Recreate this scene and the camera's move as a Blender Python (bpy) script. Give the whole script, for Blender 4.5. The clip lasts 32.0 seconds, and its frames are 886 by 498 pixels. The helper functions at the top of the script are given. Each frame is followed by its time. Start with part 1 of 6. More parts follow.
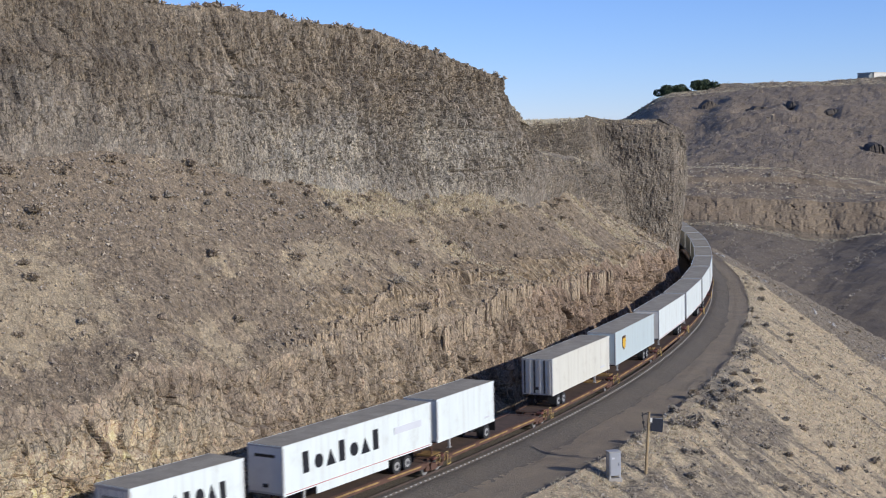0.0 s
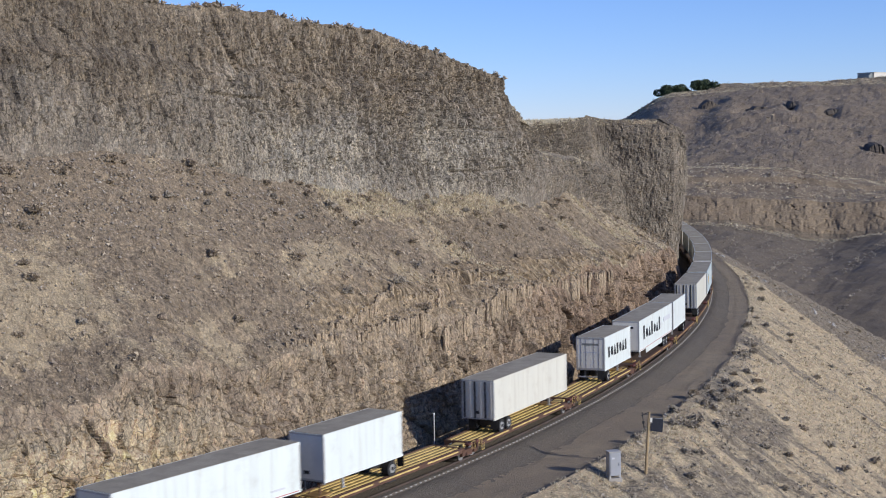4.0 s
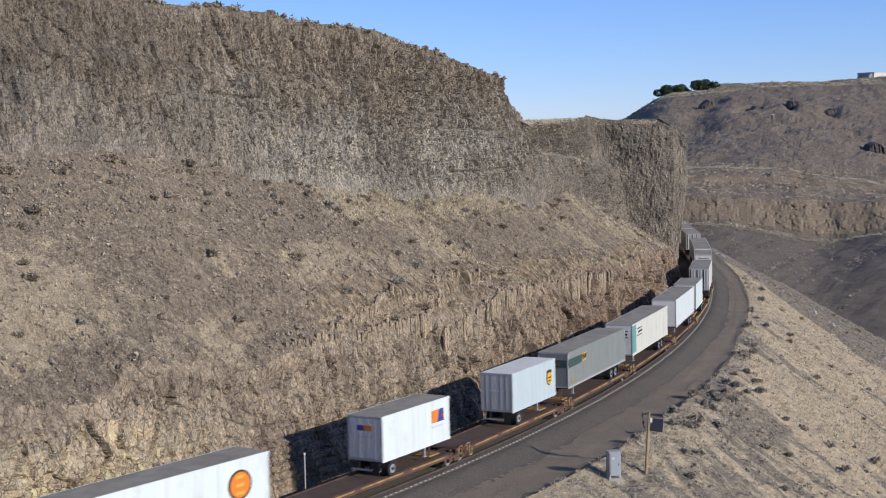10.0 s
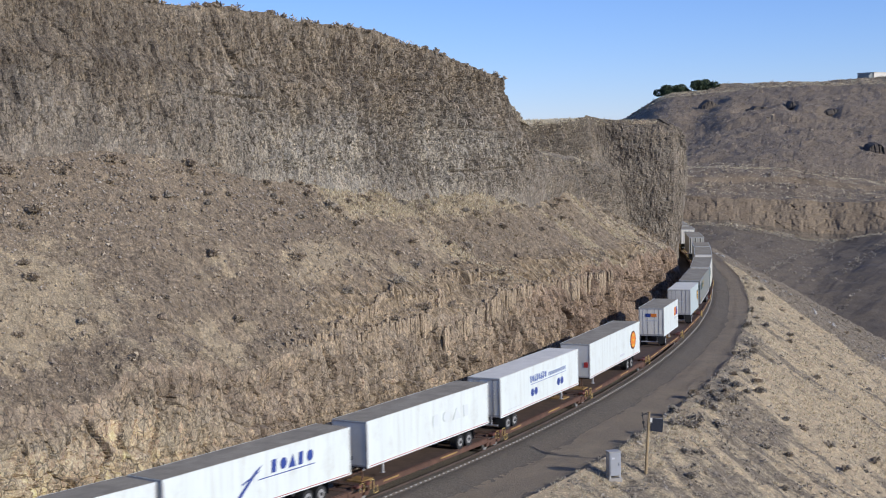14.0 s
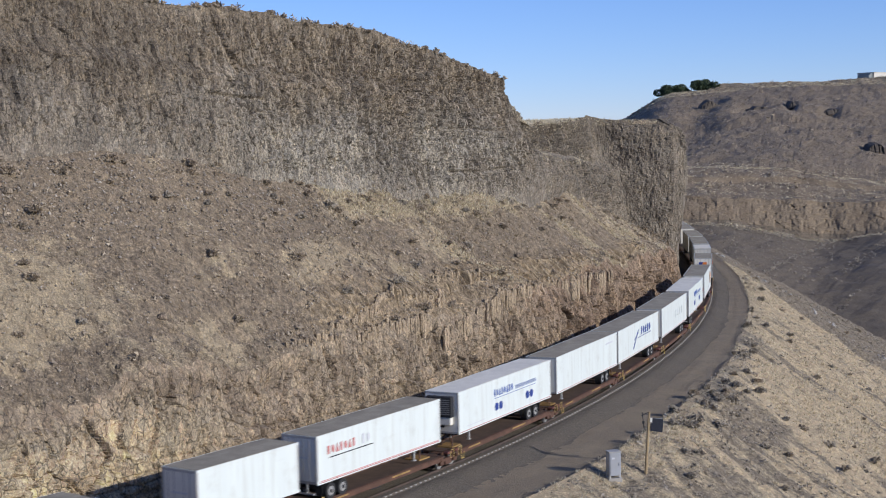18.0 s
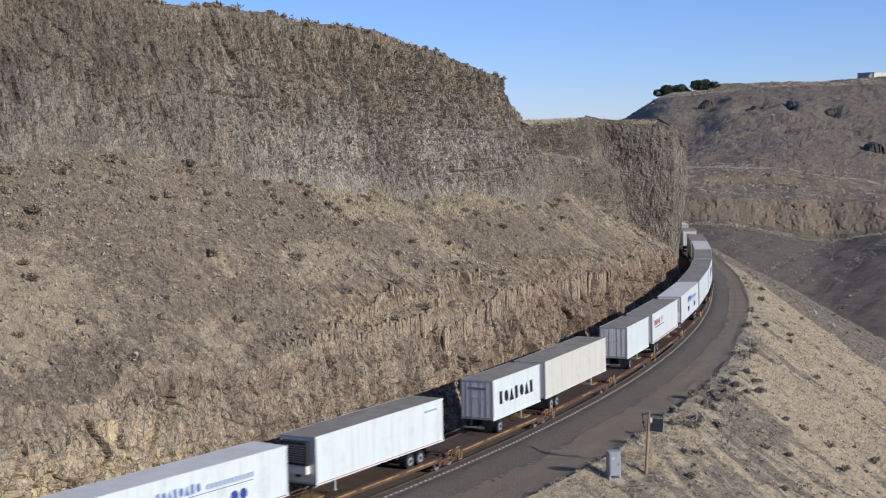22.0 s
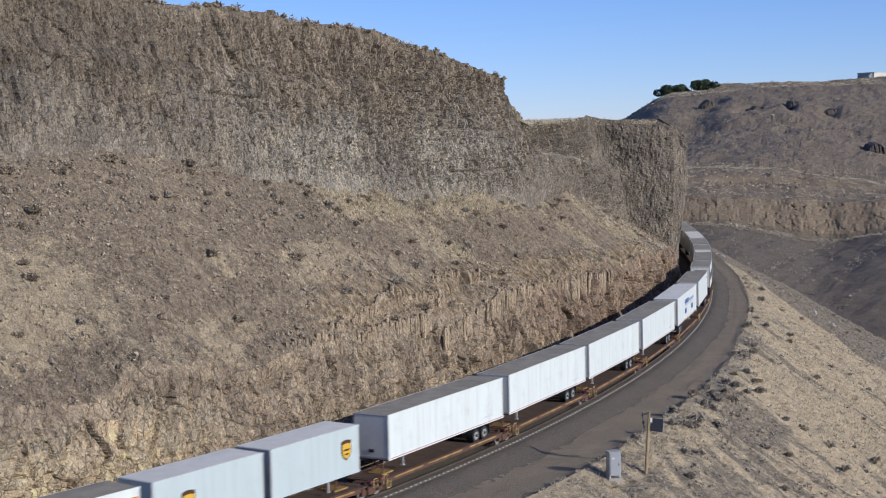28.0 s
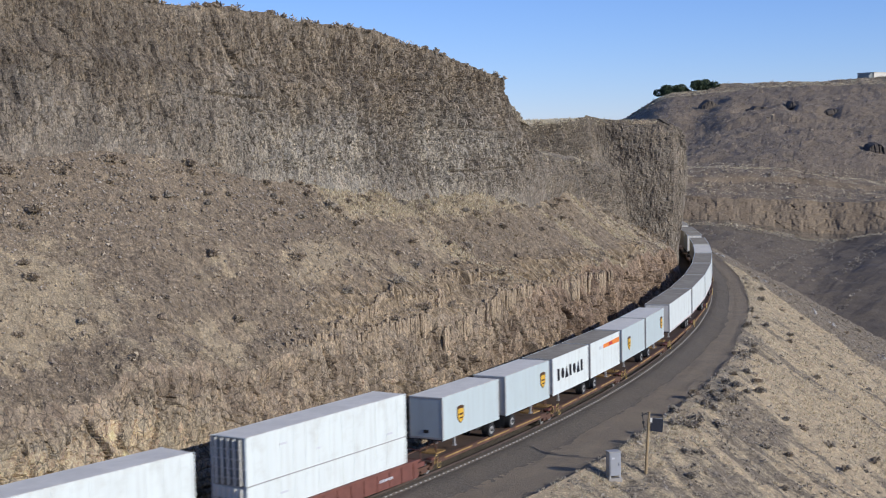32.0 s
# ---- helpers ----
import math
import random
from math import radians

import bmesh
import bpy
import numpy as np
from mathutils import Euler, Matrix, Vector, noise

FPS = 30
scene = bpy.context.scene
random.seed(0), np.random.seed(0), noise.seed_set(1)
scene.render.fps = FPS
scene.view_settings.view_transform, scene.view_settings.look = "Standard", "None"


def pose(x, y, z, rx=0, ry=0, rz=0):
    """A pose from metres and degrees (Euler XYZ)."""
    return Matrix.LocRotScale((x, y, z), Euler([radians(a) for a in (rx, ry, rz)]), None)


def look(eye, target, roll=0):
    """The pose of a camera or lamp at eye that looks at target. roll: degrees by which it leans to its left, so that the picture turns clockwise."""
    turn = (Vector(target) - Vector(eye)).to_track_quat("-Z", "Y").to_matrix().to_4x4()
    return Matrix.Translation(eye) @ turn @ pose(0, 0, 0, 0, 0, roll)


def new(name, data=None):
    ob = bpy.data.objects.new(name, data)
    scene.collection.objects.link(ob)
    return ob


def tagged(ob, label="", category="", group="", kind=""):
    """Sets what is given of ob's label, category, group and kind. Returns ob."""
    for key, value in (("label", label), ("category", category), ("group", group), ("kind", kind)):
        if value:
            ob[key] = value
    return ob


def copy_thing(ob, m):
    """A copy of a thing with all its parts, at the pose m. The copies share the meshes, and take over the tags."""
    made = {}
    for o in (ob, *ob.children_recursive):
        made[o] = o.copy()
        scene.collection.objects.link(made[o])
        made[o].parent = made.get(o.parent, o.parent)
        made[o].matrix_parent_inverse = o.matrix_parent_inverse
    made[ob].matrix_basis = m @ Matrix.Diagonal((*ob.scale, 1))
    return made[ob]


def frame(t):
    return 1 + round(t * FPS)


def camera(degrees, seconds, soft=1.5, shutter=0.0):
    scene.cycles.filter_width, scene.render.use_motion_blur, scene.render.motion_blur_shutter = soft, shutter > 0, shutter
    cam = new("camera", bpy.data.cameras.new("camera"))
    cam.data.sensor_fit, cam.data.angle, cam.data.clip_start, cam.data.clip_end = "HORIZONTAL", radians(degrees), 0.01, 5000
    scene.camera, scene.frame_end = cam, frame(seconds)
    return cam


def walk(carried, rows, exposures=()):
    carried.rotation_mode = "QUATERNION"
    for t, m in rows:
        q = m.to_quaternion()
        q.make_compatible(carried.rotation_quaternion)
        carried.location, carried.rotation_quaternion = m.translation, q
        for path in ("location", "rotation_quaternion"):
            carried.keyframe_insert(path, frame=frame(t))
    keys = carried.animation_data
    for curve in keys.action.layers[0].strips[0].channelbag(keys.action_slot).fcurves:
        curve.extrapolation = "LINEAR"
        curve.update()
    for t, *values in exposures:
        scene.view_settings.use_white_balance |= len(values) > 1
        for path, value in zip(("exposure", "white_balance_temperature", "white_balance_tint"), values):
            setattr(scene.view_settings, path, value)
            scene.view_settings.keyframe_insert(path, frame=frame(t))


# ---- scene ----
cam = camera(33.94, 32.0, soft=1.0, shutter=0.5)
VIEW = pose(0, 0, 22.4, 90 - 4.1586, 0, 0) @ pose(0, 0, 0, 0, 0, -1.2061)
walk(cam, [(0.0, VIEW), (32.0, VIEW)], [(0.0, -0.1, 5850, 15), (14.0, -0.1, 5850, 15), (19.0, -0.18, 5850, 15), (32.0, -0.18, 5850, 15)])

# ---- light: low clear sun, blue sky ----
SUN_ELEV, SUN_DIR = radians(20.0), Vector((0.84, -0.543, 0)).normalized()
world = bpy.data.worlds.new("sky")
scene.world = world
world.use_nodes = True
wt = world.node_tree
sky = wt.nodes.new("ShaderNodeTexSky")
sky.sky_type, sky.sun_disc = "NISHITA", False
sky.sun_elevation, sky.sun_rotation = SUN_ELEV, math.atan2(SUN_DIR.x, SUN_DIR.y)
sky.air_density, sky.dust_density, sky.ozone_density, sky.altitude = 1.0, 0.0, 5.5, 1500
haze = wt.nodes.new("ShaderNodeMix")
haze.data_type, haze.blend_type = "RGBA", "MULTIPLY"
haze.inputs[0].default_value = 1.0
for socket in haze.inputs:
    if socket.type == "RGBA" and socket.name == "B":
        socket.default_value = (1.07, 0.983, 1.11, 1)
    if socket.type == "RGBA" and socket.name == "A":
        wt.links.new(sky.outputs[0], socket)
wt.links.new([o for o in haze.outputs if o.type == "RGBA"][0], wt.nodes["Background"].inputs[0])
wt.nodes["Background"].inputs[1].default_value = 0.135
sun = new("sun", bpy.data.lights.new("sun", "SUN"))
sun.data.energy, sun.data.angle, sun.data.color = 4.6, radians(0.53), (1.0, 0.93, 0.765)
sun.matrix_world = look((0, 0, 60), Vector((0, 0, 60)) - Vector((SUN_DIR.x * math.cos(SUN_ELEV), SUN_DIR.y * math.cos(SUN_ELEV), math.sin(SUN_ELEV))))


# ---- noise on arrays ----
def hash2(i, j, k=0):
    i, j = np.asarray(i, np.int64), np.asarray(j, np.int64)
    h = (i * 374761393 + j * 668265263 + k * 2147483647 + 1013904223) & 0xFFFFFFFF
    h = ((h ^ (h >> 13)) * 1274126177) & 0xFFFFFFFF
    h = ((h ^ (h >> 16)) * 2246822519) & 0xFFFFFFFF
    return ((h ^ (h >> 15)) & 0xFFFFFF) / float(0xFFFFFF)


def vnoise(x, y, k=0):
    i, j = np.floor(x), np.floor(y)
    u, v = x - i, y - j
    u, v = u * u * (3 - 2 * u), v * v * (3 - 2 * v)
    a, b = hash2(i, j, k), hash2(i + 1, j, k)
    c, d = hash2(i, j + 1, k), hash2(i + 1, j + 1, k)
    return (a + (b - a) * u) * (1 - v) + (c + (d - c) * u) * v


def fbm(x, y, k=0, octaves=4, gain=0.5):
    total, amp, norm = 0.0, 1.0, 0.0
    for o in range(octaves):
        total = total + amp * (vnoise(x, y, k + o * 7) - 0.5)
        norm += amp
        amp *= gain
        x, y = x * 2.03 + 13.7, y * 2.03 + 7.3
    return total / norm * 2


def cells(x, y, k=0):
    """Voronoi: distance to the nearest point, gap to the second, and a random number per cell."""
    i, j = np.floor(x), np.floor(y)
    d1, d2, who = np.full(np.shape(x), 9.0), np.full(np.shape(x), 9.0), np.zeros(np.shape(x))
    for a in (-1, 0, 1):
        for b in (-1, 0, 1):
            px, py = i + a + hash2(i + a, j + b, k), j + b + hash2(i + a, j + b, k + 1)
            d = np.hypot(px - x, py - y)
            near = d < d1
            d2 = np.where(near, d1, np.minimum(d2, d))
            who = np.where(near, hash2(i + a, j + b, k + 2), who)
            d1 = np.where(near, d, d1)
    return d1, d2 - d1, who


def facets(x, y, k=0, tilt=0.9, joint=0.08):
    """Angular broken rock: every Voronoi cell is a flat face with its own depth and tilt; also a random tone per face."""
    i, j = np.floor(x), np.floor(y)
    d1, d2 = np.full(np.shape(x), 9.0), np.full(np.shape(x), 9.0)
    flat, tone = np.zeros(np.shape(x)), np.zeros(np.shape(x))
    for a in (-1, 0, 1):
        for b in (-1, 0, 1):
            own = hash2(i + a, j + b, k + 2)
            dx, dy = x - (i + a + hash2(i + a, j + b, k)), y - (j + b + hash2(i + a, j + b, k + 1))
            d = np.hypot(dx, dy)
            near = d < d1
            d2 = np.where(near, d1, np.minimum(d2, d))
            flat = np.where(near, (own - 0.5) + tilt * ((hash2(i + a, j + b, k + 3) - 0.5) * dx + (hash2(i + a, j + b, k + 4) - 0.35) * dy), flat)
            tone = np.where(near, hash2(i + a, j + b, k + 5), tone)
            d1 = np.where(near, d, d1)
    return flat - 0.45 * (1 - smooth(0, joint, d2 - d1)), tone


def smooth(a, b, x):
    t = np.clip((x - a) / (b - a), 0, 1)
    return t * t * (3 - 2 * t)


# ---- the railway's line: s metres along the track, n metres to its left ----
STEP = 0.5
LINE_S = np.arange(-720, 1100, STEP)


def bend(s):
    return 0.0037909 - 1.52356e-5 * s - 5.603e-9 * s ** 2 + 6.572e-11 * s ** 3


LINE_K = np.where(LINE_S < -60, bend(-60.0) * np.clip(1 + (LINE_S + 60) / 40, 0, 1), np.where(LINE_S > 300, 0, bend(LINE_S)))
LINE_H = np.cumsum(LINE_K) * STEP
LINE_H += 1.02088 - np.interp(0, LINE_S, LINE_H)
LINE_X, LINE_Y = np.cumsum(np.cos(LINE_H)) * STEP, np.cumsum(np.sin(LINE_H)) * STEP
LINE_X += -4.3007 - math.sin(1.02088) * 1.3 - np.interp(0, LINE_S, LINE_X)
LINE_Y += 91.5578 + math.cos(1.02088) * 1.3 - np.interp(0, LINE_S, LINE_Y)


def along(s, n=0.0):
    h = np.interp(s, LINE_S, LINE_H)
    return np.interp(s, LINE_S, LINE_X) - np.sin(h) * n, np.interp(s, LINE_S, LINE_Y) + np.cos(h) * n


def heading(s):
    return float(np.interp(s, LINE_S, LINE_H))


def spot(s, n=0.0, z=0.0):
    x, y = along(s, n)
    return Vector((float(x), float(y), float(z)))


# ---- materials ----
def mat(name, rough=0.8, metal=0.0):
    m = bpy.data.materials.new(name)
    m.use_nodes = True
    b = m.node_tree.nodes["Principled BSDF"]
    b.inputs["Roughness"].default_value, b.inputs["Metallic"].default_value = rough, metal
    return m, m.node_tree, b


def node(nt, kind, links=(), **values):
    n = nt.nodes.new(kind)
    for key, value in values.items():
        n.inputs[key.replace("_", " ")].default_value = value
    for key, out in links:
        nt.links.new(out, n.inputs[key])
    return n


def coords(nt, scale=(1, 1, 1), local=False):
    c = nt.nodes.new("ShaderNodeTexCoord") if local else nt.nodes.new("ShaderNodeNewGeometry")
    m = nt.nodes.new("ShaderNodeMapping")
    m.inputs["Scale"].default_value = scale
    nt.links.new(c.outputs["Object" if local else "Position"], m.inputs["Vector"])
    return m.outputs[0]


def ramp(nt, fac, stops):
    r = nt.nodes.new("ShaderNodeValToRGB")
    e = r.color_ramp.elements
    while len(e) < len(stops):
        e.new(0.5)
    for q, (at, col) in zip(e, stops):
        q.position, q.color = at, (*col, 1)
    nt.links.new(fac, r.inputs[0])
    return r.outputs[0]


def mix(nt, fac, a, b, how="MIX"):
    m = nt.nodes.new("ShaderNodeMix")
    m.data_type, m.blend_type = "RGBA", how
    for key, v in ((0, fac), (6, a), (7, b)):
        if hasattr(v, "is_output"):
            nt.links.new(v, m.inputs[key])
        else:
            m.inputs[key].default_value = v if key == 0 else (*v, 1)
    return m.outputs[2]


def noise_tex(nt, vec, scale, detail=6.0, rough=0.6):
    n = node(nt, "ShaderNodeTexNoise", [("Vector", vec)], Scale=scale, Detail=detail, Roughness=rough)
    return n.outputs[0]


def bump(nt, b, height, strength, distance):
    n = node(nt, "ShaderNodeBump", [("Height", height)], Strength=strength, Distance=distance)
    nt.links.new(n.outputs[0], b.inputs["Normal"])


def cracked(nt, vec, scale):
    """A tone for each block of stone and dark joints between the blocks."""
    tone = node(nt, "ShaderNodeTexVoronoi", [("Vector", vec)], Scale=scale)
    edge = nt.nodes.new("ShaderNodeTexVoronoi")
    edge.feature = "DISTANCE_TO_EDGE"
    edge.inputs["Scale"].default_value = scale
    nt.links.new(vec, edge.inputs["Vector"])
    grey = node(nt, "ShaderNodeSeparateColor", [("Color", tone.outputs["Color"])]).outputs[0]
    return grey, ramp(nt, edge.outputs["Distance"], [(0.0, (0, 0, 0)), (0.09, (1, 1, 1))])


def block_tone(nt, base, amount):
    """Each broken block of rock a little lighter, darker, redder or greyer than the next."""
    tone = nt.nodes.new("ShaderNodeAttribute")
    tone.attribute_name = "tone"
    level = node(nt, "ShaderNodeMapRange", [("Value", tone.outputs["Fac"])], **{"From Min": -1.0, "From Max": 1.0}).outputs[0]
    return mix(nt, amount, base, ramp(nt, level, [(0.0, (0.12, 0.115, 0.115)), (0.3, (0.4, 0.37, 0.34)), (0.5, (0.5, 0.5, 0.5)), (0.7, (0.6, 0.575, 0.53)), (1.0, (0.88, 0.85, 0.78))]), "OVERLAY")


def rock_material(name, stops, tint, stretch, grain=0.25, pale=(0.5, 0.42, 0.3), small=4.2, upright=0.28, flow=None, dark=None):
    """Basalt: weathered patches, cover (pale above 0, dark below, also for painted shade), upright jointed blocks, fine
    grain; flow: height where a brown lava flow lies on a grey one.
    """
    m, nt, b = mat(name, 0.92)
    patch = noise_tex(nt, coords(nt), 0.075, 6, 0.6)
    if flow is not None:
        height = node(nt, "ShaderNodeSeparateXYZ", [("Vector", coords(nt))]).outputs[2]
        patch = node(nt, "ShaderNodeMath", [(0, patch), (1, node(nt, "ShaderNodeMapRange", [("Value", height)], **{"From Min": flow - 5, "From Max": flow + 5, "To Min": 0.13, "To Max": -0.13}).outputs[0])]).outputs[0]
    streak = noise_tex(nt, coords(nt, (1.0, 1.0, stretch)), 1.7, 8, 0.74)
    fine = noise_tex(nt, coords(nt), 5.5, 9, 0.8)
    warp = mix(nt, 0.05, coords(nt, (1.0, 1.0, upright)), node(nt, "ShaderNodeTexNoise", [("Vector", coords(nt))], Scale=1.5, Detail=3.0).outputs[1], "LINEAR_LIGHT")
    grey, joint = cracked(nt, warp, small)
    slab, gap = cracked(nt, mix(nt, 0.5, coords(nt, (1.0, 1.0, 0.5)), node(nt, "ShaderNodeTexNoise", [("Vector", coords(nt))], Scale=0.5, Detail=4.0).outputs[1], "LINEAR_LIGHT"), 0.55)
    base = ramp(nt, streak, stops)
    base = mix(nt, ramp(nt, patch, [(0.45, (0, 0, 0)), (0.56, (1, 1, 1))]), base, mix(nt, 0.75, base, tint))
    base = mix(nt, 0.3, base, ramp(nt, grey, [(0.0, stops[0][1]), (0.6, stops[1][1]), (1.0, pale)]))
    base = mix(nt, 0.35, base, ramp(nt, slab, [(0.0, stops[0][1]), (0.5, stops[1][1]), (1.0, stops[2][1])]))
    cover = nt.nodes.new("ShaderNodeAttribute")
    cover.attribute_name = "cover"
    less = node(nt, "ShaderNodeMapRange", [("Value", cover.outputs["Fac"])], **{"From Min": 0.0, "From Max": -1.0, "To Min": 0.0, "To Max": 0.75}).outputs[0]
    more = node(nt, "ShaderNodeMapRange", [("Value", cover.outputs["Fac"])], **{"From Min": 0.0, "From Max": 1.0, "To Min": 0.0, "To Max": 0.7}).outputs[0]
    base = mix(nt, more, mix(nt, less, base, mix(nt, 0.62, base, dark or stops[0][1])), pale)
    open_joint = node(nt, "ShaderNodeMath", [(0, ramp(nt, joint, [(0.0, (0.75, 0.75, 0.75)), (1.0, (0, 0, 0))])), (1, ramp(nt, noise_tex(nt, coords(nt), 0.9, 5, 0.7), [(0.42, (0, 0, 0)), (0.56, (1, 1, 1))]))])
    open_joint.operation = "MULTIPLY"
    base = mix(nt, open_joint.outputs[0], base, (0.06, 0.05, 0.04))
    base = block_tone(nt, base, 0.6)
    base = mix(nt, grain, base, ramp(nt, fine, [(0.38, (0.03, 0.027, 0.023)), (0.5, (0.26, 0.235, 0.2)), (0.62, (0.75, 0.68, 0.58))]), "OVERLAY")
    nt.links.new(base, b.inputs["Base Color"])
    h = node(nt, "ShaderNodeMath", [(0, fine), (1, ramp(nt, joint, [(0.0, (0, 0, 0)), (1.0, (0.3, 0.3, 0.3))]))])
    bump(nt, b, h.outputs[0], 0.9, 0.14)
    return m


def land_material(name, soil, rock, amount=(1.0, 1.3)):
    """Soil where the ground lies flat enough to hold it, bare rock where it is steep."""
    m, nt, b = mat(name, 0.95)
    geo = nt.nodes.new("ShaderNodeNewGeometry")
    up = node(nt, "ShaderNodeSeparateXYZ", [("Vector", geo.outputs["Normal"])]).outputs[2]
    wobble = noise_tex(nt, coords(nt), 0.8, 6, 0.7)
    bare = nt.nodes.new("ShaderNodeAttribute")
    bare.attribute_name = "bare"
    level = node(nt, "ShaderNodeMath", [(0, up), (1, bare.outputs["Fac"])])
    level.operation = "SUBTRACT"
    steep = node(nt, "ShaderNodeMath", [(0, level.outputs[0]), (1, wobble)]).outputs[0]
    fine, mid = noise_tex(nt, coords(nt), 3.4, 9, 0.8), noise_tex(nt, coords(nt), 0.5, 6, 0.7)
    patch = noise_tex(nt, coords(nt), 0.075, 5, 0.6)
    streak = noise_tex(nt, coords(nt, (1.0, 1.0, 0.6)), 2.2, 8, 0.75)
    earth = ramp(nt, fine, [(0.37, soil[0]), (0.5, soil[1]), (0.62, soil[2])])
    grass = ramp(nt, fine, [(0.3, soil[3]), (0.66, soil[4])])
    cover = nt.nodes.new("ShaderNodeAttribute")
    cover.attribute_name = "cover"
    part_cover = node(nt, "ShaderNodeMath", [(0, cover.outputs["Fac"]), (1, patch)]).outputs[0]
    where = node(nt, "ShaderNodeMath", [(0, part_cover), (1, mid)]).outputs[0]
    earth = mix(nt, ramp(nt, where, [(amount[0], (0, 0, 0)), (amount[1], (1, 1, 1))]), earth, grass)
    stone = ramp(nt, streak, [(0.37, rock[0]), (0.5, rock[1]), (0.63, rock[2])])
    base = mix(nt, ramp(nt, steep, [(0.8, (1, 1, 1)), (1.12, (0, 0, 0))]), earth, stone)
    speck = ramp(nt, noise_tex(nt, coords(nt), 8.0, 4, 0.8), [(0.36, (0.04, 0.036, 0.03)), (0.5, (0.25, 0.23, 0.195)), (0.64, (0.75, 0.7, 0.6))])
    base = mix(nt, 0.45, base, speck, "OVERLAY")
    blotch = ramp(nt, noise_tex(nt, coords(nt), 1.25, 5, 0.75), [(0.36, (0.07, 0.06, 0.05)), (0.5, (0.25, 0.23, 0.2)), (0.64, (0.6, 0.56, 0.48))])
    base = mix(nt, 0.3, base, blotch, "OVERLAY")
    base = block_tone(nt, base, 0.5)
    nt.links.new(base, b.inputs["Base Color"])
    bump(nt, b, fine, 0.8, 0.15)
    return m


def soil_material(name, low, mid, high, grass, scale=1.0, amount=(0.5, 0.62), grain=0.55):
    """Stony soil with dry grass in patches."""
    m, nt, b = mat(name, 0.97)
    stones = node(nt, "ShaderNodeTexVoronoi", [("Vector", coords(nt))], Scale=4.2 * scale).outputs["Distance"]
    fine = noise_tex(nt, coords(nt), 2.6 * scale, 9, 0.78)
    patch = noise_tex(nt, coords(nt), 0.11 * scale, 6, 0.65)
    base = ramp(nt, fine, [(0.28, low), (0.5, mid), (0.72, high)])
    base = mix(nt, ramp(nt, patch, [(amount[0], (0, 0, 0)), (amount[1], (1, 1, 1))]), base, mix(nt, 0.6, base, grass))
    base = mix(nt, grain, base, ramp(nt, noise_tex(nt, coords(nt), 7 * scale, 6, 0.8), [(0.3, (0.05, 0.045, 0.04)), (0.5, (0.26, 0.24, 0.21)), (0.7, (0.7, 0.66, 0.58))]), "OVERLAY")
    nt.links.new(base, b.inputs["Base Color"])
    h = node(nt, "ShaderNodeMath", [(0, fine), (1, stones)])
    bump(nt, b, h.outputs[0], 0.8, 0.12)
    return m


def plain(name, colour, rough=0.6, metal=0.0, vary=0.25, scale=3.0):
    """A paint, metal or rubber with dirt at two sizes."""
    m, nt, b = mat(name, rough, metal)
    big, small = noise_tex(nt, coords(nt, local=True), scale * 0.25, 4, 0.6), noise_tex(nt, coords(nt, local=True), scale * 4, 6, 0.7)
    dark = tuple(c * (1 - vary) for c in colour)
    base = mix(nt, ramp(nt, big, [(0.35, (0, 0, 0)), (0.65, (1, 1, 1))]), dark, colour)
    base = mix(nt, ramp(nt, small, [(0.3, (1, 1, 1)), (0.55, (0, 0, 0))]), base, tuple(c * (1 - vary * 0.8) for c in colour))
    nt.links.new(base, b.inputs["Base Color"])
    return m


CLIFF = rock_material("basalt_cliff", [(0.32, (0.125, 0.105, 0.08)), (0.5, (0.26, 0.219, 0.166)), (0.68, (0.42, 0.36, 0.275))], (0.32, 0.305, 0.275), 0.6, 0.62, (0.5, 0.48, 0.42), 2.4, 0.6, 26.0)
CUT = rock_material("cut_basalt", [(0.3, (0.19, 0.15, 0.108)), (0.5, (0.38, 0.312, 0.228)), (0.7, (0.58, 0.485, 0.355))], (0.36, 0.287, 0.218), 0.75, 0.55, (0.68, 0.61, 0.43), 2.2, 0.65, None, (0.27, 0.172, 0.115))
GOLDEN_ROCK = rock_material("golden_basalt", [(0.3, (0.27, 0.208, 0.138)), (0.5, (0.47, 0.375, 0.255)), (0.7, (0.64, 0.525, 0.37))], (0.45, 0.365, 0.265), 0.7, 0.5, (0.6, 0.5, 0.35), 2.4, 0.5)
SLOPE = land_material("stony_slope", [(0.128, 0.102, 0.073), (0.278, 0.226, 0.165), (0.43, 0.355, 0.262), (0.27, 0.222, 0.15), (0.58, 0.49, 0.345)], [(0.15, 0.112, 0.073), (0.36, 0.287, 0.192), (0.58, 0.47, 0.32)], (0.88, 1.28))
GRASSY = land_material("dry_grass_slope", [(0.145, 0.12, 0.088), (0.27, 0.226, 0.168), (0.41, 0.347, 0.26), (0.34, 0.285, 0.188), (0.7, 0.6, 0.412)], [(0.146, 0.123, 0.093), (0.284, 0.239, 0.181), (0.413, 0.348, 0.258)], (0.78, 1.18))
SCREE = soil_material("dark_scree", (0.085, 0.067, 0.045), (0.178, 0.142, 0.098), (0.27, 0.218, 0.152), (0.25, 0.2, 0.132), 0.4)
VALLEY = land_material("grey_scree", [(0.12, 0.099, 0.074), (0.2, 0.165, 0.124), (0.29, 0.24, 0.181), (0.19, 0.158, 0.112), (0.4, 0.335, 0.24)], [(0.1, 0.083, 0.063), (0.172, 0.143, 0.109), (0.25, 0.208, 0.16)], (1.15, 1.45))
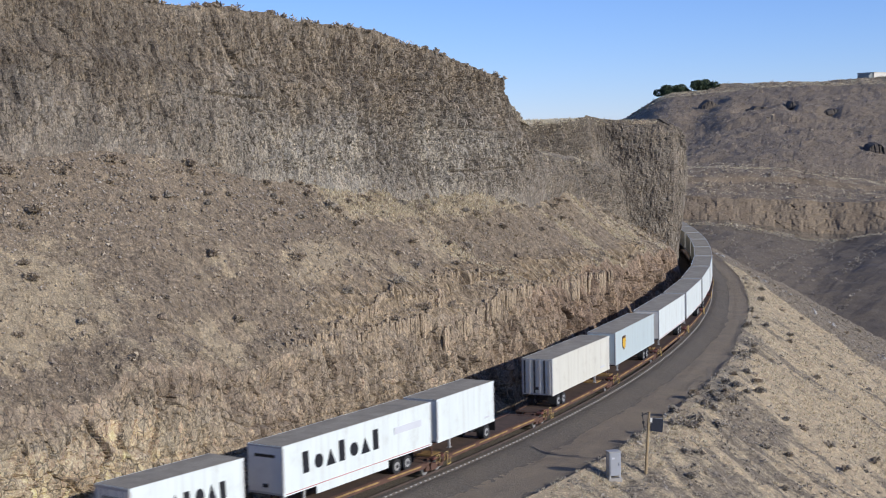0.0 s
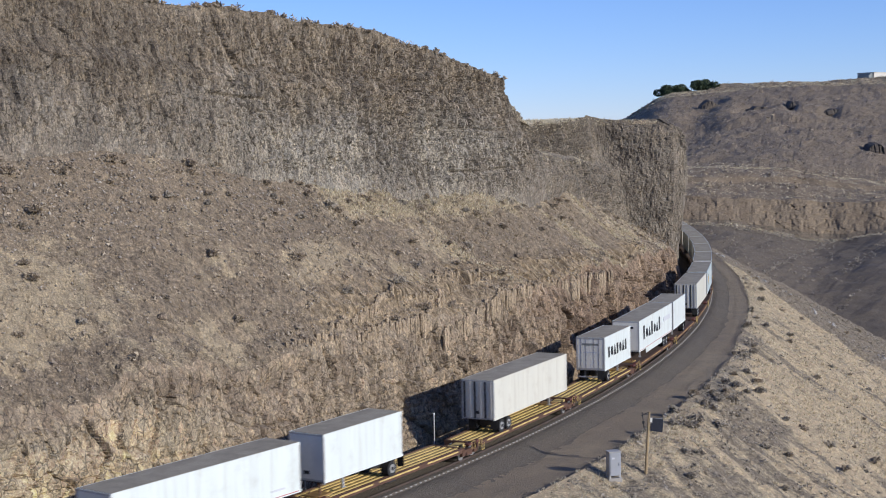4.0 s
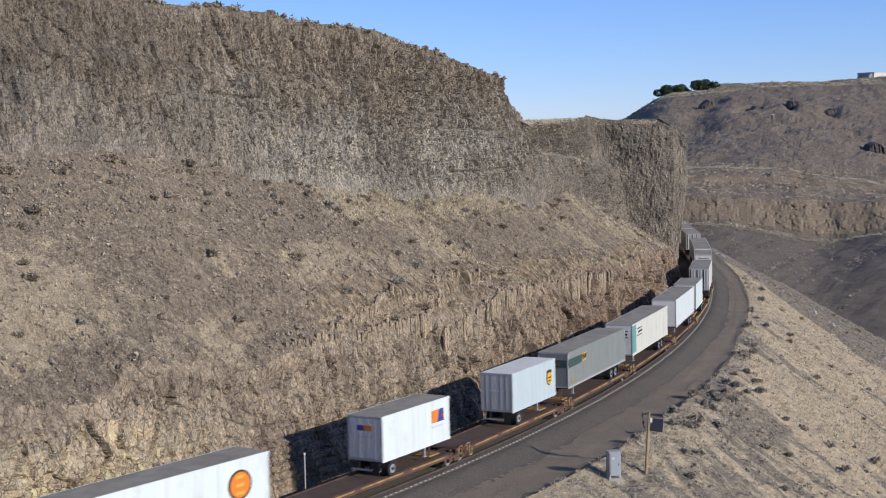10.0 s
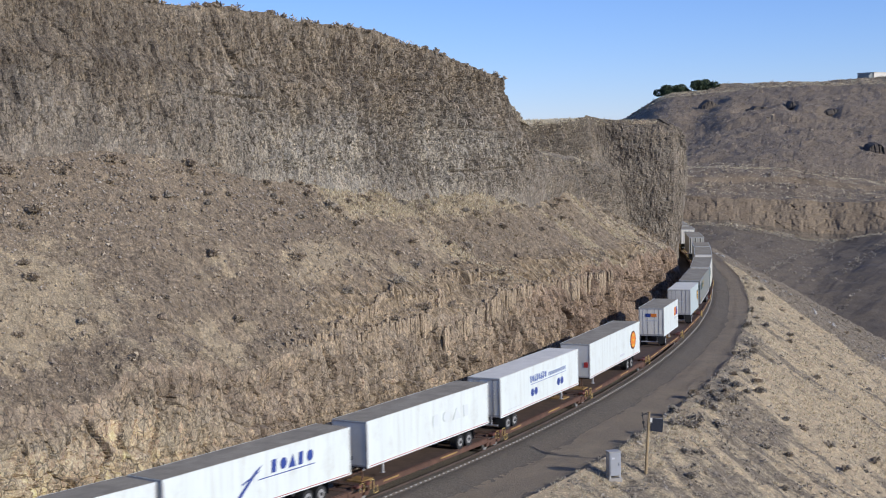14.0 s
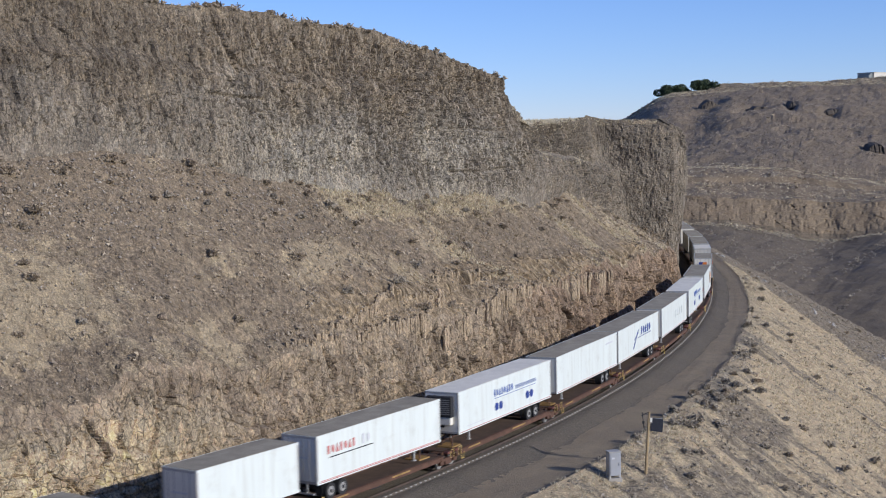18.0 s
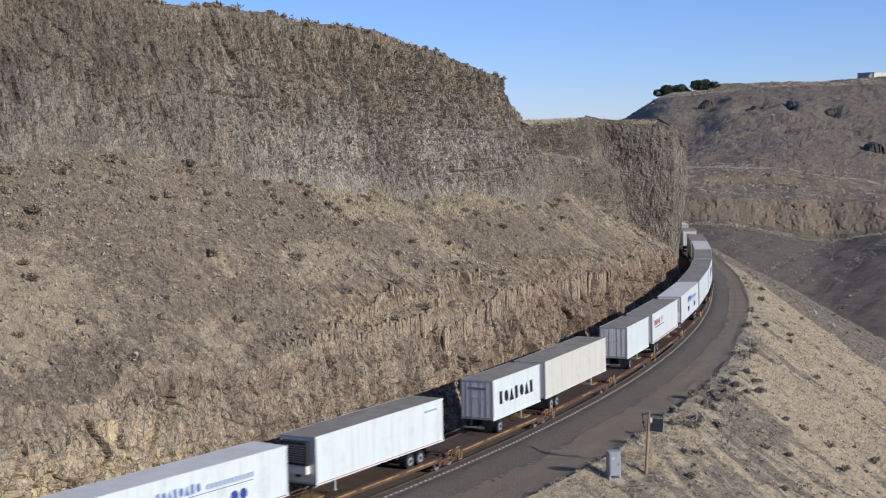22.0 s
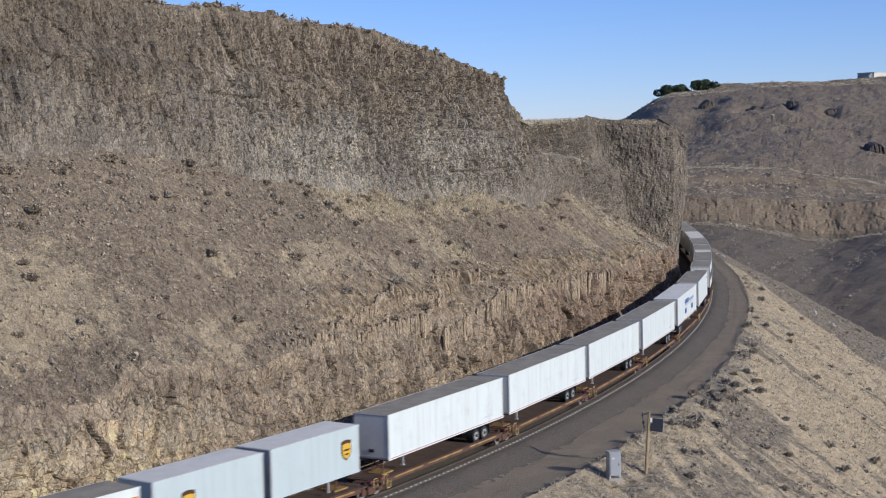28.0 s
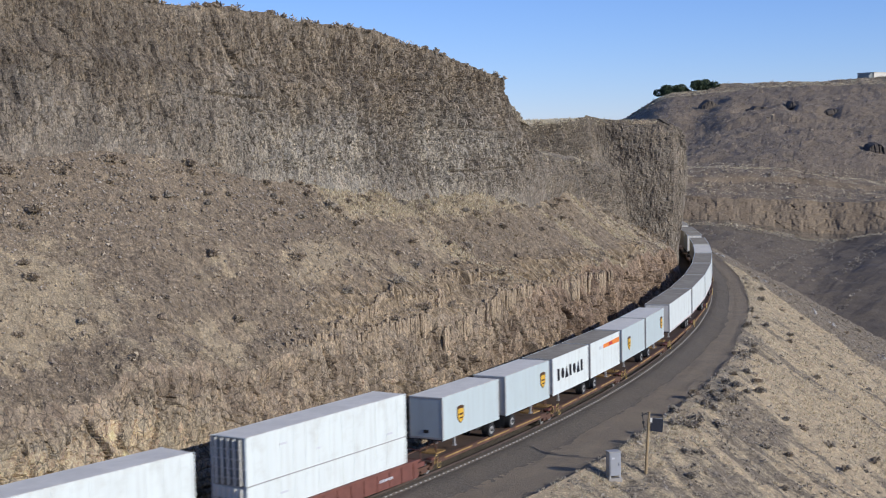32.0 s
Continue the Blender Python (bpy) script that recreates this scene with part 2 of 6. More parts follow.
HILL = land_material("far_hill_soil", [(0.13, 0.104, 0.075), (0.265, 0.213, 0.155), (0.4, 0.325, 0.236), (0.3, 0.245, 0.165), (0.62, 0.52, 0.37)], [(0.16, 0.127, 0.09), (0.33, 0.265, 0.188), (0.5, 0.41, 0.285)], (1.02, 1.28))
PLATEAU = soil_material("plateau_grass", (0.15, 0.12, 0.08), (0.36, 0.29, 0.2), (0.52, 0.43, 0.3), (0.5, 0.42, 0.28), 0.6)
BALLAST = soil_material("ballast_gravel", (0.072, 0.061, 0.048), (0.168, 0.144, 0.113), (0.285, 0.246, 0.197), (0.2, 0.165, 0.126), 2.2, (0.5, 0.6))
ROAD = soil_material("gravel_road", (0.21, 0.169, 0.119), (0.325, 0.263, 0.187), (0.43, 0.353, 0.254), (0.43, 0.342, 0.231), 3.0, (0.46, 0.66), 0.5)
def vehicle_paint(name, colour, dirt, amount):
    """Sheet-metal paint with rain streaks, faint panel tones and road dust."""
    m, nt, b = mat(name, 0.42)
    streak = noise_tex(nt, coords(nt, (1.0, 1.0, 0.05), True), 3.2, 6, 0.7)
    dust = noise_tex(nt, coords(nt, local=True), 0.6, 6, 0.65)
    tone = noise_tex(nt, coords(nt, (0.8, 0.0, 0.0), True), 1.0, 1, 0.5)
    base = mix(nt, ramp(nt, tone, [(0.4, (0, 0, 0)), (0.6, (1, 1, 1))]), colour, tuple(c * 0.965 for c in colour))
    base = mix(nt, ramp(nt, streak, [(0.5, (0, 0, 0)), (0.75, (amount, amount, amount))]), base, dirt)
    base = mix(nt, ramp(nt, dust, [(0.52, (0, 0, 0)), (0.72, (amount, amount, amount))]), base, dirt)
    nt.links.new(base, b.inputs["Base Color"])
    return m


WHITE = vehicle_paint("white_paint", (0.7, 0.745, 0.71), (0.43, 0.42, 0.36), 0.45)
CREAM = vehicle_paint("cream_paint", (0.66, 0.64, 0.545), (0.42, 0.37, 0.29), 0.5)
GREY = vehicle_paint("grey_paint", (0.235, 0.248, 0.228), (0.16, 0.155, 0.135), 0.55)
PALE_BLUE = vehicle_paint("pale_blue_grey_paint", (0.5, 0.57, 0.565), (0.38, 0.4, 0.37), 0.35)
ROOF = plain("grey_roof_sheet", (0.39, 0.35, 0.27), 0.85, 0.0, 0.35)
WHITE_ROOF = plain("pale_roof_sheet", (0.84, 0.81, 0.72), 0.8, 0.0, 0.16)
DOOR_GREY = plain("grey_end_panel", (0.6, 0.585, 0.54), 0.5, 0, 0.2)
DOOR_WHITE = plain("off_white_end_panel", (0.82, 0.79, 0.7), 0.5, 0, 0.15)
METAL = plain("galvanised_metal", (0.5, 0.49, 0.47), 0.6, 0.25, 0.2)
STEEL = plain("dull_steel", (0.32, 0.31, 0.29), 0.6, 0.3, 0.2)
BLACK = plain("black_steel", (0.03, 0.03, 0.032), 0.6, 0, 0.3)
RUBBER = plain("tyre_rubber", (0.025, 0.025, 0.025), 0.85, 0, 0.3)
RIM = plain("white_wheel_rim", (0.36, 0.35, 0.33), 0.5, 0, 0.4)
WORN_YELLOW = plain("worn_yellow_paint", (0.42, 0.26, 0.09), 0.8, 0, 0.5, 6)
SILL_YELLOW = plain("faded_yellow_paint", (0.66, 0.48, 0.17), 0.7, 0, 0.35, 6)
SILL_BROWN = plain("rust_brown_steel", (0.13, 0.065, 0.04), 0.8, 0, 0.4, 6)
WELL_RED = plain("oxide_red_steel", (0.19, 0.07, 0.05), 0.7, 0, 0.3, 6)
DECK = plain("worn_dark_deck", (0.12, 0.078, 0.056), 0.85, 0, 0.4, 6)
CONCRETE = plain("pale_concrete", (0.36, 0.335, 0.3), 0.9, 0, 0.2)
RAIL = plain("railhead_steel", (0.2, 0.15, 0.12), 0.5, 0.7, 0.3)
WOOD = plain("weathered_timber", (0.42, 0.31, 0.17), 0.9, 0, 0.3, 8)
LIGHT_BLUE = plain("light_blue_lettering", (0.33, 0.39, 0.55), 0.5, 0, 0.1)
MID_BLUE = plain("mid_blue_lettering", (0.13, 0.19, 0.43), 0.5, 0, 0.1)
BLUE = plain("blue_lettering", (0.03, 0.06, 0.26), 0.5, 0, 0.05)
INK = plain("black_lettering", (0.012, 0.012, 0.015), 0.5, 0, 0.05)
PALE_RED = plain("faded_red_marking", (0.6, 0.24, 0.22), 0.5, 0, 0.15)
RED = plain("red_marking", (0.5, 0.05, 0.04), 0.5, 0, 0.1)
ORANGE = plain("orange_marking", (0.75, 0.22, 0.03), 0.5, 0, 0.1)
FADED_GOLD = plain("faded_gold_marking", (0.36, 0.3, 0.13), 0.5, 0, 0.3)
GOLD = plain("gold_marking", (0.7, 0.42, 0.04), 0.5, 0, 0.1)
BROWN = plain("dark_brown_marking", (0.08, 0.035, 0.012), 0.5, 0, 0.1)
TEAL = plain("teal_marking", (0.13, 0.34, 0.29), 0.5, 0, 0.1)
FAINT = plain("worn_off_lettering", (0.66, 0.7, 0.68), 0.5, 0, 0.05)
GHOST = plain("faded_lettering", (0.62, 0.63, 0.65), 0.5, 0, 0.1)
WARM_GREY = plain("cabinet_grey_paint", (0.42, 0.43, 0.45), 0.45, 0.3, 0.15)
PANEL = plain("dark_solar_cells", (0.07, 0.075, 0.09), 0.25, 0, 0.2)
STUCCO = plain("cream_stucco", (0.66, 0.62, 0.54), 0.85, 0, 0.1)
TAPE = plain("faded_red_tape", (0.55, 0.22, 0.2), 0.5, 0, 0.3)
DKGREEN = plain("dark_green_band", (0.05, 0.085, 0.075), 0.5, 0, 0.1)


def stuff_material(name, stops):
    """Many small pieces, each with a tone of its own."""
    m, nt, b = mat(name, 0.95)
    g = nt.nodes.new("ShaderNodeNewGeometry")
    nt.links.new(ramp(nt, g.outputs["Random Per Island"], stops), b.inputs["Base Color"])
    return m


STRAW = stuff_material("dry_grass_blades", [(0.0, (0.36, 0.3, 0.19)), (0.5, (0.61, 0.52, 0.35)), (1.0, (0.82, 0.72, 0.51))])
RUBBLE = stuff_material("loose_basalt_stones", [(0.0, (0.08, 0.066, 0.05)), (0.5, (0.18, 0.152, 0.118)), (1.0, (0.32, 0.27, 0.205))])
PALE_STONE = stuff_material("pale_grey_stones", [(0.0, (0.2, 0.19, 0.175)), (0.5, (0.36, 0.34, 0.315)), (1.0, (0.55, 0.53, 0.5))])
SLOPE_RUBBLE = stuff_material("weathered_basalt_stones", [(0.0, (0.1, 0.086, 0.07)), (0.5, (0.24, 0.207, 0.168)), (1.0, (0.46, 0.4, 0.325))])
FAR_RUBBLE = stuff_material("pale_hill_stones", [(0.0, (0.13, 0.104, 0.078)), (0.5, (0.25, 0.202, 0.149)), (1.0, (0.37, 0.305, 0.227))])
SAGE = stuff_material("sagebrush_twigs", [(0.0, (0.25, 0.2, 0.14)), (0.6, (0.37, 0.3, 0.215)), (1.0, (0.52, 0.43, 0.31))])
DULL_STRAW = stuff_material("weathered_grass_blades", [(0.0, (0.15, 0.118, 0.08)), (0.6, (0.28, 0.225, 0.15)), (1.0, (0.45, 0.37, 0.25))])
GREY_SAGE = stuff_material("grey_sagebrush_twigs", [(0.0, (0.3, 0.26, 0.2)), (0.6, (0.37, 0.32, 0.25)), (1.0, (0.44, 0.385, 0.3))])
LEAF = stuff_material("dark_tree_leaves", [(0.0, (0.03, 0.045, 0.024)), (0.6, (0.055, 0.078, 0.038)), (1.0, (0.09, 0.12, 0.056))])
TWIG = plain("brown_twigs", (0.12, 0.09, 0.06), 0.9, 0, 0.3)


# ---- mesh helpers ----
def mesh_of(name, verts, faces, material, shade=False):
    me = bpy.data.meshes.new(name)
    me.from_pydata([tuple(v) for v in verts], [], faces)
    me.materials.append(material)
    if shade:
        me.shade_smooth()
    me.update()
    return me


def grid_mesh(name, P, material, shade=False, cover=None, bare=None, tone=None):
    """P: array rows x columns x 3. One sheet of quads; cover: how thick the dry grass grows; bare: how much rock shows through."""
    r, c = P.shape[:2]
    i = np.arange(r * c).reshape(r, c)
    q = np.stack([i[:-1, :-1], i[:-1, 1:], i[1:, 1:], i[1:, :-1]], -1).reshape(-1, 4)
    me = bpy.data.meshes.new(name)
    me.vertices.add(r * c)
    me.vertices.foreach_set("co", P.reshape(-1).astype(np.float32))
    me.loops.add(q.size)
    me.loops.foreach_set("vertex_index", q.reshape(-1).astype(np.int32))
    me.polygons.add(len(q))
    me.polygons.foreach_set("loop_start", np.arange(0, q.size, 4, dtype=np.int32))
    me.polygons.foreach_set("use_smooth", np.full(len(q), shade))
    me.materials.append(material)
    me.update(calc_edges=True)
    if bare is not None:
        me.attributes.new("bare", "FLOAT", "POINT").data.foreach_set("value", np.asarray(bare, np.float32).reshape(-1))
    if tone is not None:
        me.attributes.new("tone", "FLOAT", "POINT").data.foreach_set("value", np.asarray(tone, np.float32).reshape(-1))
    if cover is not None:
        me.attributes.new("cover", "FLOAT", "POINT").data.foreach_set("value", np.asarray(cover, np.float32).reshape(-1))
    me.validate()
    return me


def tri_mesh(name, V, T, material):
    """V: points n x 3, T: triangles m x 3."""
    me = bpy.data.meshes.new(name)
    me.vertices.add(len(V))
    me.vertices.foreach_set("co", np.asarray(V, np.float32).reshape(-1))
    me.loops.add(T.size)
    me.loops.foreach_set("vertex_index", np.asarray(T, np.int32).reshape(-1))
    me.polygons.add(len(T))
    me.polygons.foreach_set("loop_start", np.arange(0, T.size, 3, dtype=np.int32))
    me.materials.append(material)
    me.update(calc_edges=True)
    return me


def tufts(name, P, size, blades, material, rng, lean=0.5, wide=0.16):
    """Grass: at each point a few narrow blades that lean apart."""
    n = len(P) * blades
    base = np.repeat(P, blades, 0)
    h = np.repeat(size, blades) * rng.uniform(0.6, 1.2, n)
    a = rng.uniform(0, 2 * math.pi, n)
    d = np.stack([np.cos(a), np.sin(a), 0 * a], -1)
    w = np.stack([-np.sin(a), np.cos(a), 0 * a], -1) * (h * wide)[:, None]
    base = base + d * (h * rng.uniform(0, 0.35, n))[:, None] - np.array([0, 0, 0.05])
    tip = base + d * (h * lean * rng.uniform(0.3, 1.2, n))[:, None] + np.array([0, 0, 1.0]) * h[:, None]
    V = np.stack([base - w, base + w, tip], 1).reshape(-1, 3)
    return tri_mesh(name, V, np.arange(n * 3).reshape(-1, 3), material)


def clumps(name, P, size, bits, material, rng):
    """Low brush seen from afar: a rounded heap of small twigs at each point."""
    n = len(P) * bits
    d = rng.normal(0, 1, (n, 3))
    d[:, 2] = np.abs(d[:, 2]) * 0.8
    d /= np.linalg.norm(d, axis=1)[:, None]
    r = np.repeat(size, bits)[:, None]
    c = np.repeat(P, bits, 0) + d * r * rng.uniform(0.3, 1.0, (n, 1))
    v1, v2 = rng.normal(0, 0.22, (n, 3)) * r, rng.normal(0, 0.22, (n, 3)) * r
    V = np.stack([c - v1, c + v1, c + v2], 1).reshape(-1, 3)
    return tri_mesh(name, V, np.arange(n * 3).reshape(-1, 3), material)


def stones(name, P, size, material, rng):
    """Loose stones: lopsided eight-sided lumps."""
    o = np.array([(1, 0, 0), (0, 1, 0), (-1, 0, 0), (0, -1, 0), (0, 0, 0.8), (0, 0, -0.8)], float)
    f = np.array([(0, 1, 4), (1, 2, 4), (2, 3, 4), (3, 0, 4), (1, 0, 5), (2, 1, 5), (3, 2, 5), (0, 3, 5)])
    n = len(P)
    a = rng.uniform(0, 6.3, n)
    V = o[None] * rng.uniform(0.55, 1.3, (n, 6, 1)) + rng.uniform(-0.25, 0.25, (n, 6, 3))
    c, s_ = np.cos(a)[:, None], np.sin(a)[:, None]
    V = np.stack([V[..., 0] * c - V[..., 1] * s_, V[..., 0] * s_ + V[..., 1] * c, V[..., 2]], -1) * size[:, None, None] + P[:, None, :]
    T = f[None] + (np.arange(n) * 6)[:, None, None]
    return tri_mesh(name, V.reshape(-1, 3), T.reshape(-1, 3), material)


def box(bm, x0, x1, y0, y1, z0, z1):
    v = [bm.verts.new(p) for p in ((x0, y0, z0), (x1, y0, z0), (x1, y1, z0), (x0, y1, z0), (x0, y0, z1), (x1, y0, z1), (x1, y1, z1), (x0, y1, z1))]
    for f in ((0, 3, 2, 1), (4, 5, 6, 7), (0, 1, 5, 4), (1, 2, 6, 5), (2, 3, 7, 6), (3, 0, 4, 7)):
        bm.faces.new([v[i] for i in f])


def rod(bm, a, b, r, n=8, r2=None):
    a, b = Vector(a), Vector(b)
    turn = (b - a).to_track_quat("Z", "Y").to_matrix()
    rings = []
    for p, q in ((a, r), (b, r if r2 is None else r2)):
        rings.append([bm.verts.new(p + turn @ Vector((q * math.cos(2 * math.pi * i / n), q * math.sin(2 * math.pi * i / n), 0))) for i in range(n)])
    for i in range(n):
        bm.faces.new((rings[0][i], rings[0][(i + 1) % n], rings[1][(i + 1) % n], rings[1][i]))
    bm.faces.new(rings[0][::-1])
    bm.faces.new(rings[1])


def bm_mesh(name, build, material):
    bm = bmesh.new()
    build(bm)
    me = bpy.data.meshes.new(name)
    bm.to_mesh(me)
    bm.free()
    me.materials.append(material)
    return me


def part(name, build, material, parent, label=""):
    """build: a function that fills a bmesh, or a ready mesh. One mesh object under a thing or part."""
    me = build if isinstance(build, bpy.types.Mesh) else bm_mesh(name, build, material)
    ob = new(name, me)
    ob.parent = parent
    if label:
        tagged(ob, label)
    return ob


def boxes(*rows, bevel=0.0):
    def build(bm):
        for r in rows:
            box(bm, *r)
        if bevel:
            bmesh.ops.bevel(bm, geom=bm.edges[:], offset=bevel, segments=1, affect="EDGES")
    return build


def rods(*rows):
    def build(bm):
        for a, b, r in rows:
            rod(bm, a, b, r)
    return build


# ---- the land left of the track: rock cut, stony slope, basalt cliff, plateau ----
# s, then n and z of the cut's top, the cliff's foot and the cliff's top
SHAPE = np.array([
    (-130, 10, 12, 28, 22, 30.5, 35), (-60, 9.0, 12, 26, 21.6, 28.5, 34), (-20, 8.3, 9.1, 23.3, 21.3, 25.8, 34.6), (0, 8.0, 8.7, 22, 23.0, 24.5, 33.8),
    (20, 7.6, 10.0, 20.4, 19.7, 22.9, 33.3), (40, 7.2, 9.3, 18.8, 17.5, 21.3, 32.6), (60, 6.8, 8.7, 16.6, 16.7, 19.1, 30.7), (70.5, 6.6, 8.5, 15.2, 16.0, 17.6, 29.0)])
SHAPE_FAR = np.array([
    (72.5, 6.6, 8.5, 15.2, 15.9, 17.4, 26.6), (78, 6.5, 8.4, 14.7, 15.6, 17.5, 25.0), (85, 6.3, 8.3, 14.2, 15.4, 17.5, 24.2), (100, 6.0, 7.8, 13.6, 14.2, 17.5, 24.6), (115, 5.4, 7.4, 13, 12.2, 17.5, 24.9), (129, 4.8, 6.8, 12.2, 10.6, 16.5, 25.5),
    (131.5, 5.0, 6.6, 11.0, 9.8, 14.0, 25.9), (133.5, 4.8, 6.4, 5.4, 7.4, 4.6, 25.9), (136, 4.7, 6.2, 4.5, 6.6, 3.3, 25.6), (175, 4.4, 5.3, 4.5, 5.5, 3.6, 24), (420, 5, 5, 5.5, 6, 6, 25)])
SHAPE = np.vstack([SHAPE, SHAPE_FAR])


def shape(s, column):
    return np.interp(s, SHAPE[:, 0], SHAPE[:, column])


FINE_S = np.concatenate([np.arange(-130, -44, 1.5), np.arange(-44, -22, 0.3), np.arange(-22, 75, 0.12), np.arange(75, 130, 0.18), np.arange(130, 136.5, 0.05), np.arange(136.5, 150, 0.3), np.arange(150, 420, 3.0)])


def columns(s, z, wide, tall, k):
    """Upright basalt columns: each rounded, broken across at its own heights, each block standing out or back."""
    u = s / wide + 0.35 * fbm(s * 0.2, z * 0.18, k + 30, 2)
    i = np.floor(u)
    d1, d2, who = np.full(np.shape(u), 9.0), np.full(np.shape(u), 9.0), np.zeros(np.shape(u))
    for a in (-1, 0, 1):
        d = np.abs(i + a + hash2(i + a, i * 0, k) * 0.8 - u)
        near = d < d1
        d2 = np.where(near, d1, np.minimum(d2, d))
        who = np.where(near, i + a, who)
        d1 = np.where(near, d, d1)
    own = hash2(who, who * 0, k + 1)
    block = hash2(who, np.floor(z / tall + own * 7), k + 2)
    return (own - 0.5) * 0.7 + (block - 0.5) * 0.7 - 0.5 * (1 - smooth(0.0, 0.3, d2 - d1))


def damp(s):
    """Less relief where the wall stands close to the track."""
    return 1 - 0.8 * smooth(100, 140, s)


def keep_clear(dn, s):
    """Near the track the rock may stand back, but not out."""
    return np.minimum(dn, 4 - 3.75 * smooth(95, 135, s))


def blocks(s, z, size, k):
    d, gap, who = cells(s / size, z / (size * 1.5), k)
    return (who - 0.5) - 0.5 * (1 - smooth(0, 0.14, gap))


LAID = {}
ROCK_AND_SHADE = rock_material("dark_basalt_and_shade", [(0.36, (0.06, 0.049, 0.038)), (0.5, (0.14, 0.114, 0.087)), (0.64, (0.25, 0.205, 0.155))], (0.1, 0.085, 0.07), 0.3, 0.5, (0.2, 0.17, 0.13))


def seam(s):
    """The edge where the cut's face ends and the slope above begins."""
    return shape(s, 1) + fbm(s * 0.4, s * 0, 7, 4) * 0.7 * damp(s), shape(s, 2) - 0.4 + (crest(s) + fbm(s * 1.1, s * 0, 9, 3) * 0.4) * damp(s)


def sheet(name, n0, z0, n1, z1, rows, relief, material, label, category, low=0.0, high=0.0, join=None, cover=None, bare=None):
    """A swept sheet of rock or soil from line 0 up to line 1 along the track; relief pushes it towards the track."""
    S, W = np.meshgrid(FINE_S, np.linspace(-low, 1 + high, rows))
    N, Z = n0(S) + (n1(S) - n0(S)) * W, z0(S) + (z1(S) - z0(S)) * W
    lead = (n0(FINE_S) + n1(FINE_S)) / 2
    run = np.gradient(lead, FINE_S)
    run, far_round = np.clip(run, -8, 8), np.concatenate([[0], np.cumsum(np.hypot(np.diff(FINE_S), np.diff(lead)))]) + FINE_S[0]
    dn, dz, tone = relief(S, N, Z, W, np.broadcast_to(far_round, S.shape))
    S, N, Z = S + dn * run / np.hypot(1, run), N - dn / np.hypot(1, run), Z + dz
    if join is not None:
        row, reach = (-1, smooth(0.7, 1, W)) if join == "top" else (0, 1 - smooth(0, 0.14, W))
        sn, sz = seam(FINE_S)
        S, N, Z = S + reach * (FINE_S - S[row]), N + reach * (sn - N[row]), Z + reach * (sz - Z[row])
    X, Y = along(S, N)
    LAID[name] = (S, N, np.stack([X, Y, Z], -1), W)
    ob = new(name, grid_mesh(name, LAID[name][2], material, cover=None if cover is None else cover(S, N, W), bare=None if bare is None else bare(S, N, W), tone=tone))
    return tagged(ob, label, category, kind="structure")


def crest(S):
    """The uneven top of the cut."""
    return fbm(S * 0.11, S * 0, 8, 4) * 2.2


def cut_relief(S, N, Z, W, Q):
    edge = np.clip(np.minimum(W, 1 - W) * 6, 0, 1)
    big = fbm(S * 0.09, Z * 0.12, 3, 4) * 1.2
    wave = 0.5 * fbm(S * 0.5, Z * 0.5, 12, 3)
    large, t1 = facets(S / 2.6 + wave * 0.3, Z / 4.2, 11)
    middle, t2 = facets(S / 0.95 + wave * 0.5, Z / 1.3, 13)
    small, t3 = facets(S / 0.42, Z / 0.6, 19)
    bend_part = smooth(18, 40, S + 8 * fbm(S * 0.1, Z * 0.2, 14, 3))
    beds = -0.22 * np.exp(-((np.mod(Z + 0.35 * fbm(S * 0.2, Z * 0, 16, 3), 0.55) - 0.27) / 0.07) ** 2) * (1 - bend_part) * (1 - smooth(2.5, 5.0, Z))
    notch = -1.7 * np.exp(-((S - 28.2) / 0.45) ** 2 - ((Z - 4.0) / 0.9) ** 2)
    ribs = columns(S, Z, 0.9, 1.6, 17) * (0.06 + 0.16 * bend_part)
    dn = big + large * (0.5 + 0.9 * bend_part) + middle * (0.34 + 0.3 * bend_part) + ribs + small * (0.16 - 0.06 * bend_part) + beds + notch + fbm(S * 2.2, Z * 2.2, 5, 3, 0.6) * 0.07
    tone = (t1 - 0.5) * 0.5 + (t2 - 0.5) * 0.8 + (t3 - 0.5) * 0.9
    return keep_clear(dn * (0.12 + 0.88 * edge), S), (crest(S) + fbm(S * 1.1, W * 0.5, 9, 3) * 0.4) * smooth(0.3, 1, W) * damp(S), tone


def rock_bands(S, N, W):
    """Where ledges of upright golden rock stick out of the slope above the cut."""
    low = smooth(6, 16, S) * (1 - smooth(58, 72, S)) * np.exp(-((W - 0.15 - 0.002 * (S - 20) + 0.05 * fbm(S * 0.12, S * 0, 31, 3)) / 0.065) ** 2)
    far = smooth(42, 50, S) * (1 - smooth(96, 108, S)) * np.exp(-((W - 0.12 - 0.06 * fbm(S * 0.1, S * 0, 34, 3)) / 0.09) ** 2)
    gaps = smooth(0.3, 0.5, vnoise(S * 0.28, N * 0.15, 36))
    return np.clip(low + far, 0, 1) * gaps


